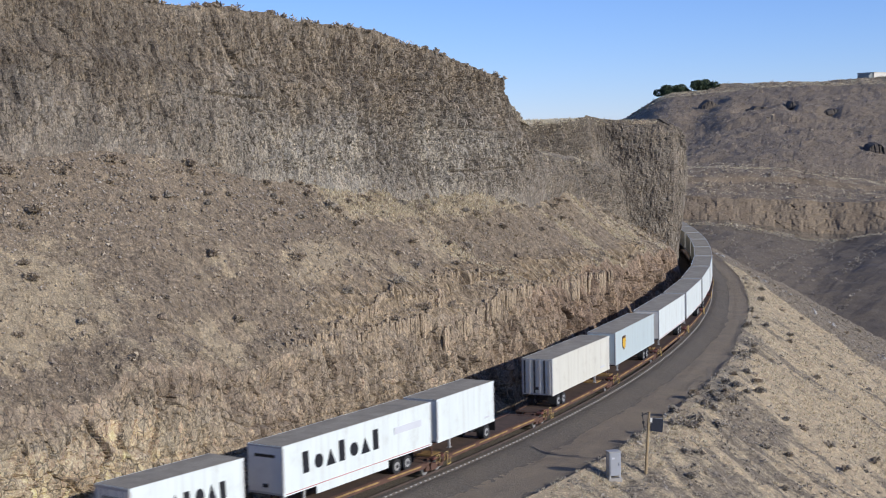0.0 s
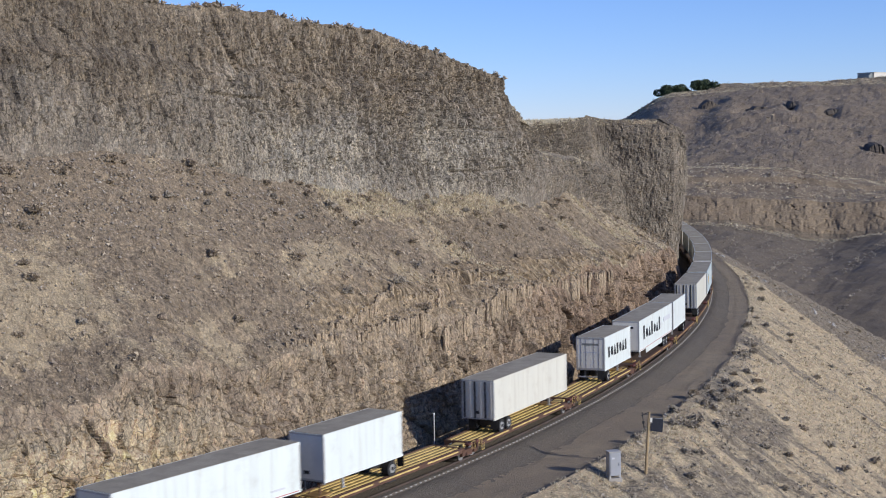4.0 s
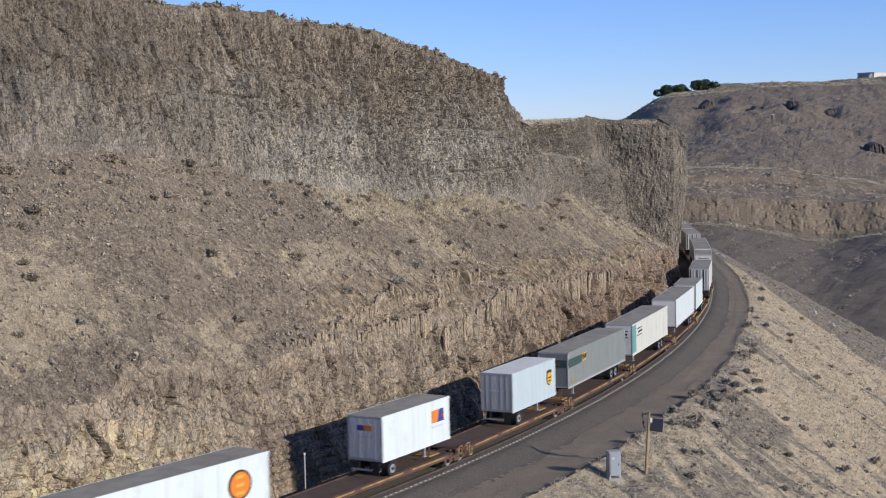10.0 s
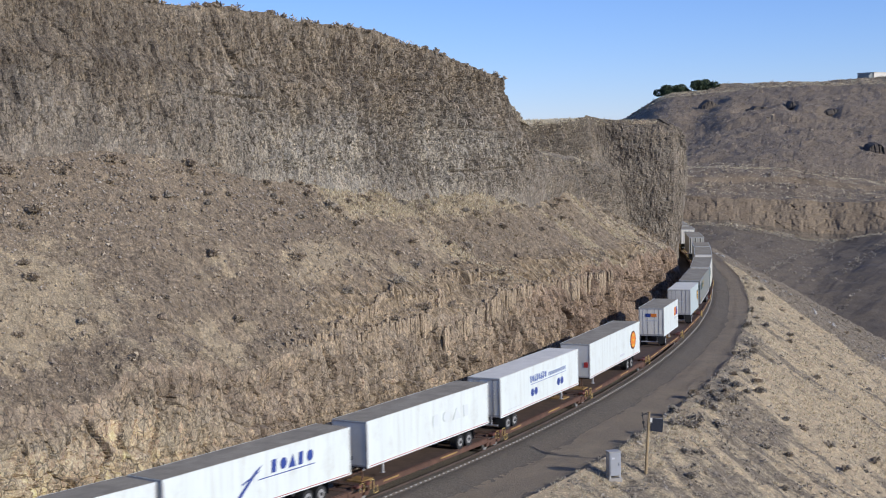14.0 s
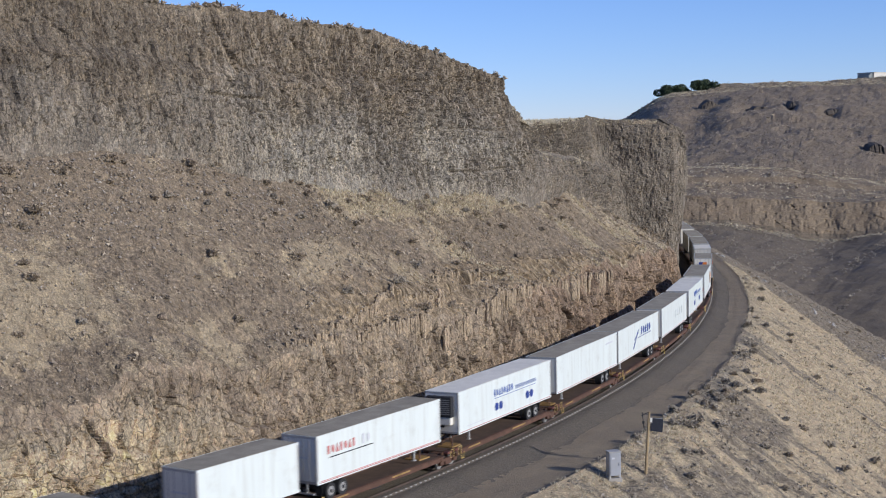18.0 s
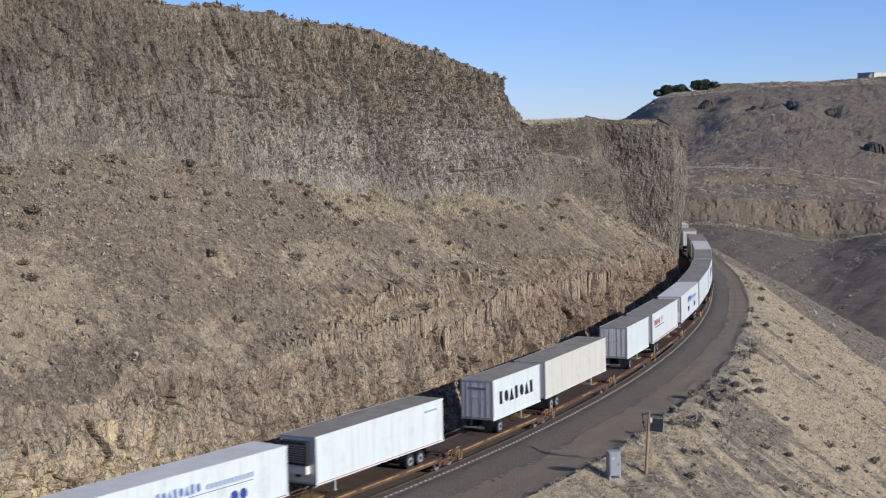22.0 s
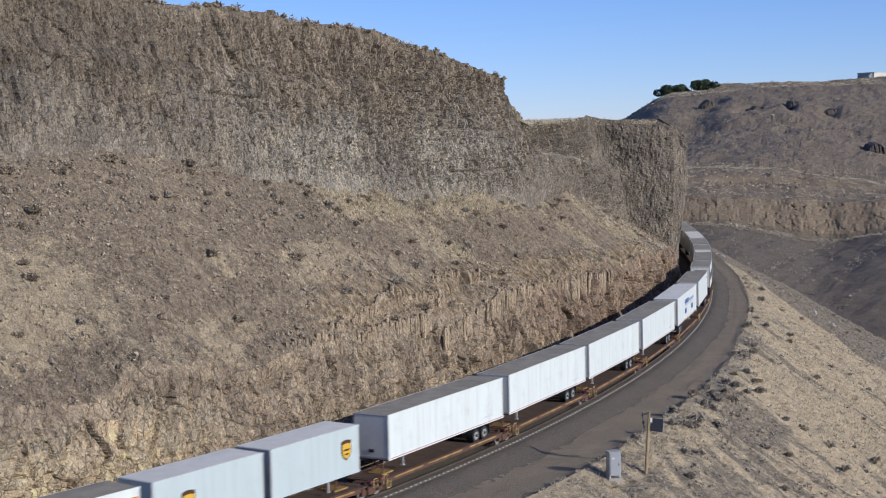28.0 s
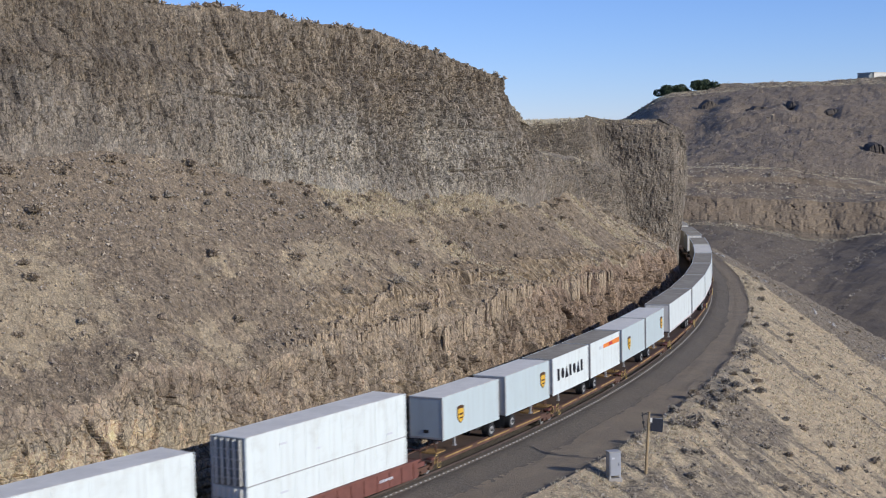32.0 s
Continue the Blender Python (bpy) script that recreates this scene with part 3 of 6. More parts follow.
def slope_relief(S, N, Z, W, Q):
    big = fbm(S * 0.07, N * 0.11, 21, 4) * 1.1
    gully = fbm((S + 0.5 * N) * 0.3, (N - 0.3 * S) * 0.06, 23, 4) * 0.8 * smooth(20, 36, S)
    rough = fbm(S * 0.9, N * 0.9, 22, 4, 0.6) * 0.26
    band = rock_bands(S, N, W)
    ribs = columns(S, Z, 0.6, 1.9, 27) * band * 0.7 + band * 0.95
    clod, t1 = facets(S / 0.8, N / 0.7, 33, 0.6, 0.05)
    grit, t2 = facets(S / 0.36, N / 0.3, 35, 0.6, 0.05)
    scree = (1 - smooth(16, 26, S)) * smooth(0.4, 0.55, W + 0.1 * fbm(S * 0.15, N * 0.2, 37, 3))
    tone = (t1 - 0.5) * (0.8 - 0.5 * scree) + (t2 - 0.5) * (0.8 + 0.3 * scree)
    return (big * 0.5 + ribs) * damp(S) * smooth(0, 0.15, W), (big * 0.6 * smooth(0, 0.3, W) + gully + rough * (1 - 0.5 * scree) + clod * 0.11 * (1 - 0.6 * scree) + grit * 0.06 + crest(S) * (1 - smooth(0.0, 0.4, W))) * damp(S), tone


def rounding(S, Z):
    """How far the headland's top draws back as it rounds over."""
    up = np.clip((Z - (shape(S, 6) - 4.6)) / 4.8, 0, 1)
    return 3.2 * (1 - np.sqrt(1 - 0.98 * up ** 2)) * smooth(131.5, 134, S)


def cliff_relief(S, N, Z, W, Q):
    big = fbm(Q * 0.06, Z * 0.06, 41, 4) * 1.4
    wave = 0.4 * fbm(Q * 0.3, Z * 0.3, 42, 3)
    tall = columns(Q, Z, 0.9, 1.9, 43) * 0.16
    shaft, t1 = facets(Q / 0.62 + wave, Z / 1.5, 47, 0.9, 0.12)
    lump, t2 = facets(Q / 0.36, Z / 0.62, 53, 0.9, 0.12)
    slab, t3 = facets(Q / 2.4 + wave, Z / 3.6, 55)
    far = smooth(74, 84, S) * (1 - smooth(130, 133, S))
    bed = sum(-0.4 * np.exp(-((Z - h - 0.5 * fbm(Q * 0.09, Q * 0, k, 3)) / 0.16) ** 2) * smooth(a - 2, a, S) * (1 - smooth(b, b + 2, S)) for h, k, a, b in ((23.7, 151, 54, 65), (19.7, 154, 53, 66), (26.2, 157, 13, 19)))
    step = 0.68 - 0.1 * smooth(85, 131, S) + 0.05 * fbm(S * 0.08, S * 0, 49, 3)
    ledge = (1 - 2 * smooth(step, step + 0.1, W)) * (0.35 + 1.3 * far)
    rough = 0.55 + 0.75 * smooth(0.3, 0.7, vnoise(Q * 0.035 + 2, Z * 0.07, 57)) + 0.35 * far
    upper = smooth(0.5, 0.62, W + 0.12 * fbm(Q * 0.08, Z * 0, 56, 3))
    dn = big + (tall * (1 - 0.4 * far) + shaft * (0.4 + 0.1 * upper) + lump * 0.3 + slab * (0.25 + 0.2 * upper)) * rough + ledge + bed
    foot = smooth(-1.0, 2.5, Z - shape(S, 4))
    dn = dn * foot * (1 - 0.6 * smooth(0.9, 1, W))
    dn = dn * (1 - 0.72 * smooth(125, 128, S) * (1 - smooth(134, 136, S)))
    lean = 0.85 * smooth(0.15, 0.6, W) * (1 - smooth(0.86, 1.0, W) * 1.2)
    tip = smooth(130.5, 133.0, S)
    dn = dn * (1 - tip) + tip * (np.minimum(dn * 0.8, 0.3) + lean + fbm(Q * 0.5, Z * 0.5, 58, 4) * 0.3 + lump * 0.12) - rounding(S, Z) + (shaft * 0.08 + lump * 0.1) * smooth(131, 134, S) * smooth(0.75, 0.9, W)
    tone = (t1 - 0.5) * 0.8 + (t2 - 0.5) * 0.8 + (t3 - 0.5) * 0.5
    return dn, (0.35 + fbm(Q * 0.25, S * 0, 51, 4) * 0.5) * smooth(0.8, 1, W) - 0.9 * smooth(128, 133, S) * smooth(0.9, 1, W), tone


def cut_cover(S, N, W):
    """Pale lichen-grown rock at the near end, darker iron-brown rock along the bend."""
    return 0.95 * (1 - smooth(-15, -3, S + 6 * fbm(S * 0.2, W * 3, 161, 3))) * (1 - smooth(0.6, 0.95, W)) - 1.0 * smooth(22, 60, S + 14 * fbm(S * 0.12, W * 2, 163, 3))


def slope_cover(S, N, W):
    """Grey gravel above the near cut, dry grass on the shoulder and in streaks running down the slope further along."""
    ridge = smooth(22, 30, S) * smooth(0.58, 0.82, W + 0.1 * fbm((S + 0.5 * N) * 0.4, N * 0.1, 162, 3)) * (1 - smooth(64, 74, S))
    streak = fbm((S + 0.5 * N) * 0.4, (N - 0.3 * S) * 0.07, 165, 4)
    lichen = (1 - smooth(-15, -8, S + 5 * fbm(S * 0.2, N * 0.2, 164, 3))) * smooth(0.1, 0.3, W) * (1 - smooth(0.5, 0.75, W))
    scree = (1 - smooth(16, 26, S)) * smooth(0.45, 0.7, W + 0.15 * fbm(S * 0.1, N * 0.2, 163, 3))
    return -0.14 + 0.5 * ridge + (0.45 + 0.45 * smooth(55, 80, S)) * streak * smooth(14, 30, S) + 0.3 * fbm(S * 0.12, N * 0.3, 166, 4) + 0.25 * lichen - 0.25 * scree


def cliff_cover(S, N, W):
    """Pale grey fresh columns in the middle reach, dark weathered tops; the far wall darkened, with overhang shade
    painted above its ledge.
    """
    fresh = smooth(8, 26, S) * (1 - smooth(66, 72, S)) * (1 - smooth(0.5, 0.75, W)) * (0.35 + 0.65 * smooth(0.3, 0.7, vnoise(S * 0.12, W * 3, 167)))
    # past s = 76 the darker terms mix brown rock with painted shade
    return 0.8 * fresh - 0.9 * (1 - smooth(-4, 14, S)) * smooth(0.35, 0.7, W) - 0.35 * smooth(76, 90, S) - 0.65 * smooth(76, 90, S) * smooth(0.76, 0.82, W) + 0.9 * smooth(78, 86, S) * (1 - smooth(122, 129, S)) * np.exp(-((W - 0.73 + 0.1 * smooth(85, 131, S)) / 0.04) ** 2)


col = lambda c: (lambda s: shape(s, c))
sheet("rock_cut", lambda s: shape(s, 1) - np.minimum(2.2, shape(s, 1) - 3.3), lambda s: s * 0 - 0.9, col(1), lambda s: shape(s, 2) - 0.45, 100, cut_relief, CUT, "tan and brown jointed basalt face cut beside the track", "rock face", join="top", cover=cut_cover)
sheet("hillside", lambda s: shape(s, 1) + 0.25 * damp(s), lambda s: shape(s, 2) - 0.75 * damp(s), lambda s: shape(s, 3) + 1.5 * damp(s), lambda s: shape(s, 4) + 1.3 * damp(s), 150, slope_relief, SLOPE, "stony brown hillside with dry grass and scattered brush", "hillside", 0.0, 0.05, "foot", slope_cover, lambda s, n, w: 0.5 * (1 - smooth(0.0, 0.4, w + 0.5 * fbm(s * 0.15, n * 0.2, 169, 4))) * smooth(4, 18, s) * (1 - smooth(60, 90, s)) + 0.75 * rock_bands(s, n, w))
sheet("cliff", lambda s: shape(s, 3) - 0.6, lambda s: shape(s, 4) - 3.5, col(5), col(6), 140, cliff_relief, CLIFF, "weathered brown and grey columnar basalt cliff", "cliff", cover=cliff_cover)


def plateau_relief(S, N, Z, W, Q):
    return 0 * S, fbm(S * 0.2, N * 0.2, 61, 4) * (0.5 - 0.3 * smooth(68, 76, S)) * np.clip(W * 30, 0, 1) - 1.3 * W * smooth(71, 75, S) - 0.8 * smooth(128, 133, S) - 3.6 * smooth(131.5, 134, S) * (1 - np.sqrt(1 - 0.99 * (1 - np.clip(W * 60 / 3.4, 0, 1)) ** 2)), None


sheet("plateau", lambda s: shape(s, 5) + 0.6, lambda s: shape(s, 6) + 0.1, lambda s: shape(s, 5) + 60, lambda s: shape(s, 6) + 1.2, 60, plateau_relief, PLATEAU, "dry straw-coloured grass on the flat top above the cliff", "plateau")


# ---- track bed, road bench and the grassy bank falling to the valley ----
BANK = np.array([(-130, 8.8), (20, 9.0), (45, 8.2), (62, 7.7), (87, 6.6), (110, 6.5), (140, 6.4), (180, 6.2), (420, 6.2)])


def bank(s, column):
    return np.interp(s, BANK[:, 0], BANK[:, column])


LAND_S = np.concatenate([np.arange(-130, -30, 2.0), np.arange(-30, 100, 0.36), np.arange(100, 240, 0.5), np.arange(240, 421, 4.0)])


def bank_cover(s, n):
    """Where the dry grass stands thick: by the road's edge and on the upper flank; grey stones between and beyond, in streaks down the slope."""
    d = -n - bank(s, 1)
    start = np.interp(s, [-20, 20, 33, 57, 80, 104], [24, 15, 10, 4.5, 2.4, 0.6]) + 3 * fbm(s * 0.1, n * 0.1, 85, 3)
    flank = smooth(-1.5, 2.5, d - start)
    edge = (1 - smooth(0.4, 1.0, d / np.interp(s, [10, 24, 34], [7.0, 5.5, 4.0]) + 0.3 * fbm(s * 0.3, n * 0.3, 87, 3))) * (1 - 0.8 * smooth(34, 52, s) * (1 - smooth(80, 105, s)))
    streak = fbm((s + d * 0.5) * 0.6, d * 0.05, 89, 4)
    fine = fbm((s + d * 0.5) * 2.2, d * 0.16, 88, 3)
    beyond = smooth(-4, 5, s - np.interp(d, [0, 2.7, 7.2, 12.3, 18, 40], [190, 166, 146, 128, 120, 105]) + 9 * fbm(s * 0.06, d * 0.15, 86, 3))
    return (-0.16 + (0.26 + 0.16 * smooth(40, 75, s)) * flank + 0.3 * edge + (0.8 * streak + 0.4 * fine) * (0.35 + flank)) * (1 - beyond) - (0.42 - 0.25 * streak) * beyond


def strip(name, left, right, rows, height, material, label, category, cover=None):
    S, W = np.meshgrid(LAND_S, np.linspace(0, 1, rows))
    N = left(S) + (right(S) - left(S)) * W
    X, Y = along(S, N)
    LAID[name] = (S, N, np.stack([X, Y, height(S, N)], -1), W)
    ob = new(name, grid_mesh(name, LAID[name][2], material, cover=None if cover is None else cover(S, N)))
    return tagged(ob, label, category, kind="structure")


def bed_height(S, N):
    shoulder = smooth(1.6, 4.2, np.abs(N))
    return -0.155 - 0.12 * smooth(1.25, 1.37, np.abs(N)) - 0.62 * shoulder - 0.3 * smooth(4.0, 5.6, np.abs(N)) + fbm(S * 0.15, N * 0.3, 72, 3) * 0.05 * shoulder + fbm(S * 3, N * 3, 71, 3) * 0.05 * (0.3 + shoulder)


def road_height(S, N):
    return -0.86 + fbm(S * 0.3, N * 0.6, 73, 4) * 0.06 + fbm(S * 0.04, N * 1.4, 75, 3) * 0.05 + (0.2 + 0.1 * fbm(S * 0.5, S * 0, 77, 3)) * (1 - 0.7 * smooth(60, 100, S)) * smooth(0.9, 0.0, bank(S, 1) + N + 0.4 * fbm(S * 0.3, S * 0, 78, 3))


def bank_height(S, N):
    m = -N - bank(S, 1)
    bench = np.interp(S, [-20, 10, 30, 60], [6, 5.0, 2.6, 1.5])
    z = -0.5 - 0.28 * smooth(35, 75, S) - 0.3 * np.minimum(m, bench) - 0.56 * np.clip(m - bench, 0, None)
    rough = smooth(0, 2.5, m)
    rill = fbm((S + m * 0.5) * 0.45, m * 0.05, 82, 4) * 0.6 * smooth(2, 8, m)
    return np.maximum(z + rill + fbm(S * 0.12, N * 0.12, 81, 4) * 0.7 * rough + fbm(S * 0.9, N * 0.9, 83, 4, 0.6) * 0.28 * (0.25 + rough), -27)


strip("track_bed", lambda s: s * 0 + 5.5, lambda s: s * 0 - 5.6, 64, bed_height, BALLAST, "dark grey crushed-stone ballast under the track", "ballast")
strip("road", lambda s: s * 0 - 3.7, lambda s: -bank(s, 1) - 0.05, 30, road_height, ROAD, "grey-brown gravel service road beside the track", "road")
strip("bank", lambda s: -bank(s, 1), lambda s: -bank(s, 1) - 62, 180, bank_height, GRASSY, "straw-coloured dry grass bank falling from the road", "bank", bank_cover)

# valley floor and the country to the horizon: one sheet
A, Rr = np.meshgrid(np.linspace(0, 2 * math.pi, 241), np.concatenate([np.linspace(0, 600, 61), np.geomspace(620, 4500, 24)]))
GX, GY = np.sin(A) * Rr, np.cos(A) * Rr
GZ = -26 + fbm(GX * 0.012, GY * 0.012, 91, 4) * 1.5
tagged(new("ground", grid_mesh("ground", np.stack([GX, GY, GZ], -1), SCREE)), "dark stony valley floor", "ground", kind="structure")

# ---- the far side of the canyon: scree, rim cliff, bench and hill ----
# across = sideways share of the distance; height of scree foot, cliff foot, rim, bench and hilltop
FAR = np.array([(0.05, -12.5, -3.8, 3.9, 12.4, 30), (0.129, -12, -4.6, 3.2, 11.5, 34.4), (0.152, -12, -4.8, 3.5, 11.2, 48.9), (0.178, -12, -5.3, 3.1, 10.8, 51.8), (0.201, -13, -6.2, 2.0, 10.5, 54.1), (0.24, -16, -9.8, 1.6, 9.9, 55.8), (0.259, -17, -12.2, 0.6, 8.1, 55.9), (0.279, -16.5, -11.6, -0.3, 6.3, 56.1), (0.305, -14.5, -9.2, 0.2, 4.4, 56.3), (0.63, -14, -10, -2, 2, 46)])


U, W = np.meshgrid(np.linspace(0.04, 0.62, 420), np.linspace(0, 5, 260))
KERNEL = np.hanning(25) / np.hanning(25).sum()
blur = lambda row: np.convolve(np.pad(row, 12, mode="edge"), KERNEL, "valid")
FZ, FD = [np.broadcast_to(blur(np.interp(U[0], FAR[:, 0], FAR[:, c])), U.shape) for c in range(1, 6)], [400, 470, 480, 530, 880]
FZ, FD = [FZ[0] * 0 - 27] + FZ, [330] + FD
K = np.clip(np.floor(W).astype(int), 0, 4)
FR = W - K
pick = lambda rows: np.choose(K, [rows[i] + (rows[i + 1] - rows[i]) * FR for i in range(5)])
DD = pick([U * 0 + d for d in FD])
ZZ = pick(FZ)
XX = U * DD
face = smooth(2.0, 2.15, W) * (1 - smooth(2.9, 3.1, W))
crag, crag_tone = facets(XX / 5.5, ZZ / 7, 103)
spall, spall_tone = facets(XX / 1.7, ZZ / 2.6, 104)
DD = DD + fbm(XX * 0.02, U * 0, 101, 4) * 9 * smooth(0.6, 1.6, W) - face * (columns(XX, ZZ, 2.0, 2.2, 103) * 0.5 + crag * 0.5 + spall * 0.3)
ZZ = ZZ + fbm(XX * 0.03, DD * 0.03, 105, 5) * 3.0 * smooth(3.0, 4.2, W) + fbm(XX * 0.15, DD * 0.15, 107, 3) * (0.6 + 0.3 * smooth(1.8, 2.2, W)) + fbm((U + 0.045 * (2 - W)) * 90, W * 0.5, 109, 3) * 0.28 * (1 - smooth(1.7, 2, W))
# a gully and hollows below the hilltop, a terrace step across the hill
ZZ = ZZ - 3.2 * np.exp(-((U - 0.162 - 0.03 * (W - 4.1)) / 0.014) ** 2) * smooth(4.05, 4.3, W) * (1 - smooth(4.78, 4.9, W))
for u, w, wide, deep in ((0.2145, 4.63, 0.0085, 4.5), (0.2405, 4.62, 0.004, 4.0), (0.268, 4.55, 0.006, 3.5), (0.205, 4.56, 0.005, 2.5), (0.236, 4.35, 0.006, 1.6), (0.184, 4.4, 0.006, 1.6)):
    ZZ = ZZ - deep * np.exp(-((U - u + 0.02 * (W - w)) / wide) ** 2 - ((W - w) / 0.045) ** 2)
step_at = 3.55 + 0.12 * fbm(XX * 0.012, U * 0, 106, 3)
ZZ = ZZ + 1.6 * smooth(step_at, step_at + 0.05, W) * (1 - smooth(3.8, 4.0, W)) * smooth(0.4, 0.6, vnoise(XX * 0.03, U * 0, 108))
lobe, lobe_tone = facets(XX / 3.0, DD / 7.0, 111)
ZZ = ZZ + lobe * 0.3 * smooth(3.0, 3.3, W)
FAR_TONE = np.where(W < 3.05, (crag_tone - 0.5) * 0.7 + (spall_tone - 0.5) * 0.7, (lobe_tone - 0.5) * 0.8)
FARP = np.stack([U * DD, DD, ZZ], -1)
# scree: brushy grass in streaks down the slope
SCREE_COVER = 0.9 * fbm((U + 0.045 * (2 - W)) * 160, W * 0.6, 112, 4) + 0.55 * np.exp(-((W - 1.97) / 0.06) ** 2) - 0.3
tagged(new("valley_side", grid_mesh("valley_side", FARP[:113], VALLEY, cover=SCREE_COVER[:113])), "dark scree on the far side of the valley", "scree", kind="structure")
tagged(new("far_hill", grid_mesh("far_hill", FARP[112:], HILL, tone=FAR_TONE[112:], cover=(0.7 * smooth(4.82, 4.93, W + 0.05 * fbm(XX * 0.05, U * 0, 175, 3)) + 0.5 * np.exp(-((W - 3.95 - 0.12 * fbm(XX * 0.02, U * 0, 177, 3)) / 0.09) ** 2) + 0.25 * np.exp(-((W - 3.08) / 0.05) ** 2) * smooth(0.45, 0.6, vnoise(XX * 0.06, U * 0, 179)))[112:])), "far brown canyon side with a rim of cliffs", "hill", kind="structure")

# the knoll on which the camera stands
KA, KR = np.meshgrid(np.linspace(0, 2 * math.pi, 97), np.linspace(0, 78, 60))
KX, KY = np.sin(KA) * KR, -4 + np.cos(KA) * KR
KZ = 20.7 - 0.43 * np.clip(KR - 4, 0, None) + fbm(KX * 0.2, KY * 0.2, 121, 4) * 0.25
tagged(new("knoll", grid_mesh("knoll", np.stack([KX, KY, KZ], -1), GRASSY)), "grassy knoll across the road from the cliff", "knoll", kind="structure")


# ---- brush, grass and loose stone ----
RNG = np.random.default_rng(7)


def pick_points(name, count, keep=None, s0=-40, s1=175):
    """Random places on a laid sheet; keep: chance from (s, n, share up the sheet)."""
    S, N, P, W = LAID[name]
    flat = np.flatnonzero((S.ravel() > s0) & (S.ravel() < s1))
    g = RNG.choice(flat, count * 3)
    if keep is not None:
        g = g[RNG.uniform(0, 1, len(g)) < keep(S.ravel()[g], N.ravel()[g], W.ravel()[g])]
    g = g[:count]
    return P.reshape(-1, 3)[g] + np.stack([RNG.uniform(-0.12, 0.12, len(g)), RNG.uniform(-0.12, 0.12, len(g)), np.zeros(len(g))], -1)


patchy = lambda s, n, w: smooth(0.42, 0.62, vnoise(s * 0.09, n * 0.13, 131))
P = pick_points("bank", 30000, lambda s, n, w: np.clip(0.12 + 3 * bank_cover(s, n), 0.0, 1) * (w < 0.5) * (1 - w), -20, 230)
tagged(new("bank_grass", tufts("bank_grass", P, RNG.uniform(0.1, 0.3, len(P)), 7, STRAW, RNG, 0.9, 0.08)), "tufts of straw-coloured dry grass on the bank", "grass", kind="stuff")
P = pick_points("hillside", 5000, lambda s, n, w: 0.1 + 0.9 * patchy(s, n, w) * smooth(0.2, 0.6, w) * smooth(5, 25, s))
tagged(new("hillside_grass", tufts("hillside_grass", P, RNG.uniform(0.14, 0.38, len(P)), 8, DULL_STRAW, RNG, 0.8, 0.08)), "tufts of dry grass among the stones", "grass", kind="stuff")
P = pick_points("hillside", 22000, lambda s, n, w: 0.14 + 0.86 * (1 - smooth(14, 30, s)) * smooth(0.45, 0.65, w))
tagged(new("hillside_stones", stones("hillside_stones", P, 0.04 + 0.12 * RNG.power(0.45, len(P)) ** 2, SLOPE_RUBBLE, RNG)), "loose basalt stones lying on the slope", "stones", kind="stuff")
P = pick_points("bank", 16000, lambda s, n, w: np.clip(0.5 - 2.5 * bank_cover(s, n), 0.1, 1) * (w < 0.75), -20, 230)
tagged(new("bank_stones", stones("bank_stones", P, 0.04 + 0.14 * RNG.power(0.45, len(P)) ** 2, RUBBLE, RNG)), "loose stones on the grassy bank", "stones", kind="stuff")
P = pick_points("bank", 10000, lambda s, n, w: np.clip(0.3 + 2.6 * bank_cover(s, n), 0.0, 1) * (w < 0.3), 55, 230)
tagged(new("slope_grass", tufts("slope_grass", P, RNG.uniform(0.12, 0.32, len(P)), 7, STRAW, RNG, 0.9, 0.1)), "thick straw-coloured grass on the steep bank", "grass", kind="stuff")
P = pick_points("hillside", 14000, lambda s, n, w: smooth(0.0, 0.22, slope_cover(s, n, w)), 18, 128)
tagged(new("golden_grass", tufts("golden_grass", P, RNG.uniform(0.14, 0.36, len(P)), 7, STRAW, RNG, 0.9, 0.09)), "pale golden dry grass below the cliff", "grass", kind="stuff")
P = np.concatenate([pick_points("cliff", 5000, lambda s, n, w: ((w > 0.62) & (w < 0.78)) * smooth(0.4, 0.6, vnoise(s * 0.3, w * 8, 139)), 78, 128), pick_points("cliff", 2500, lambda s, n, w: 1.0 * (w > 0.93), 73, 133)])
tagged(new("ledge_grass", tufts("ledge_grass", P, RNG.uniform(0.1, 0.28, len(P)), 7, STRAW, RNG, 0.9, 0.09)), "dry grass on a ledge and along the rim", "grass", kind="stuff")
P = pick_points("bank", 6000, lambda s, n, w: (w < 0.7) * np.clip(0.45 - 2.5 * bank_cover(s, n), 0.06, 1), -20, 200)
tagged(new("bank_brush", clumps("bank_brush", P, RNG.uniform(0.12, 0.36, len(P)), 16, GREY_SAGE, RNG)), "low grey brush among the grass", "brush", kind="stuff")
P = pick_points("bank", 3600, lambda s, n, w: 1.0 * (np.abs(-n - bank(s, 1) - 1.6 - 1.0 * fbm(s * 0.2, n * 0.2, 171, 3)) < np.interp(s, [15, 40, 80, 110], [2.6, 2.2, 0.8, 0.2])) * smooth(12, 28, s) * smooth(0.3, 0.55, vnoise(s * 0.25, n * 0.4, 173)), 12, 170)
tagged(new("edge_brush", clumps("edge_brush", P, RNG.uniform(0.15, 0.42, len(P)), 18, GREY_SAGE, RNG)), "grey-brown brush along the edge of the road", "brush", kind="stuff")
P = pick_points("bank", 2600, lambda s, n, w: np.exp(-((s - np.interp(-n - bank(s, 1), [0, 5, 12, 20, 34, 50], [210, 190, 165, 150, 138, 120])) / 2.2) ** 2), 90, 230)
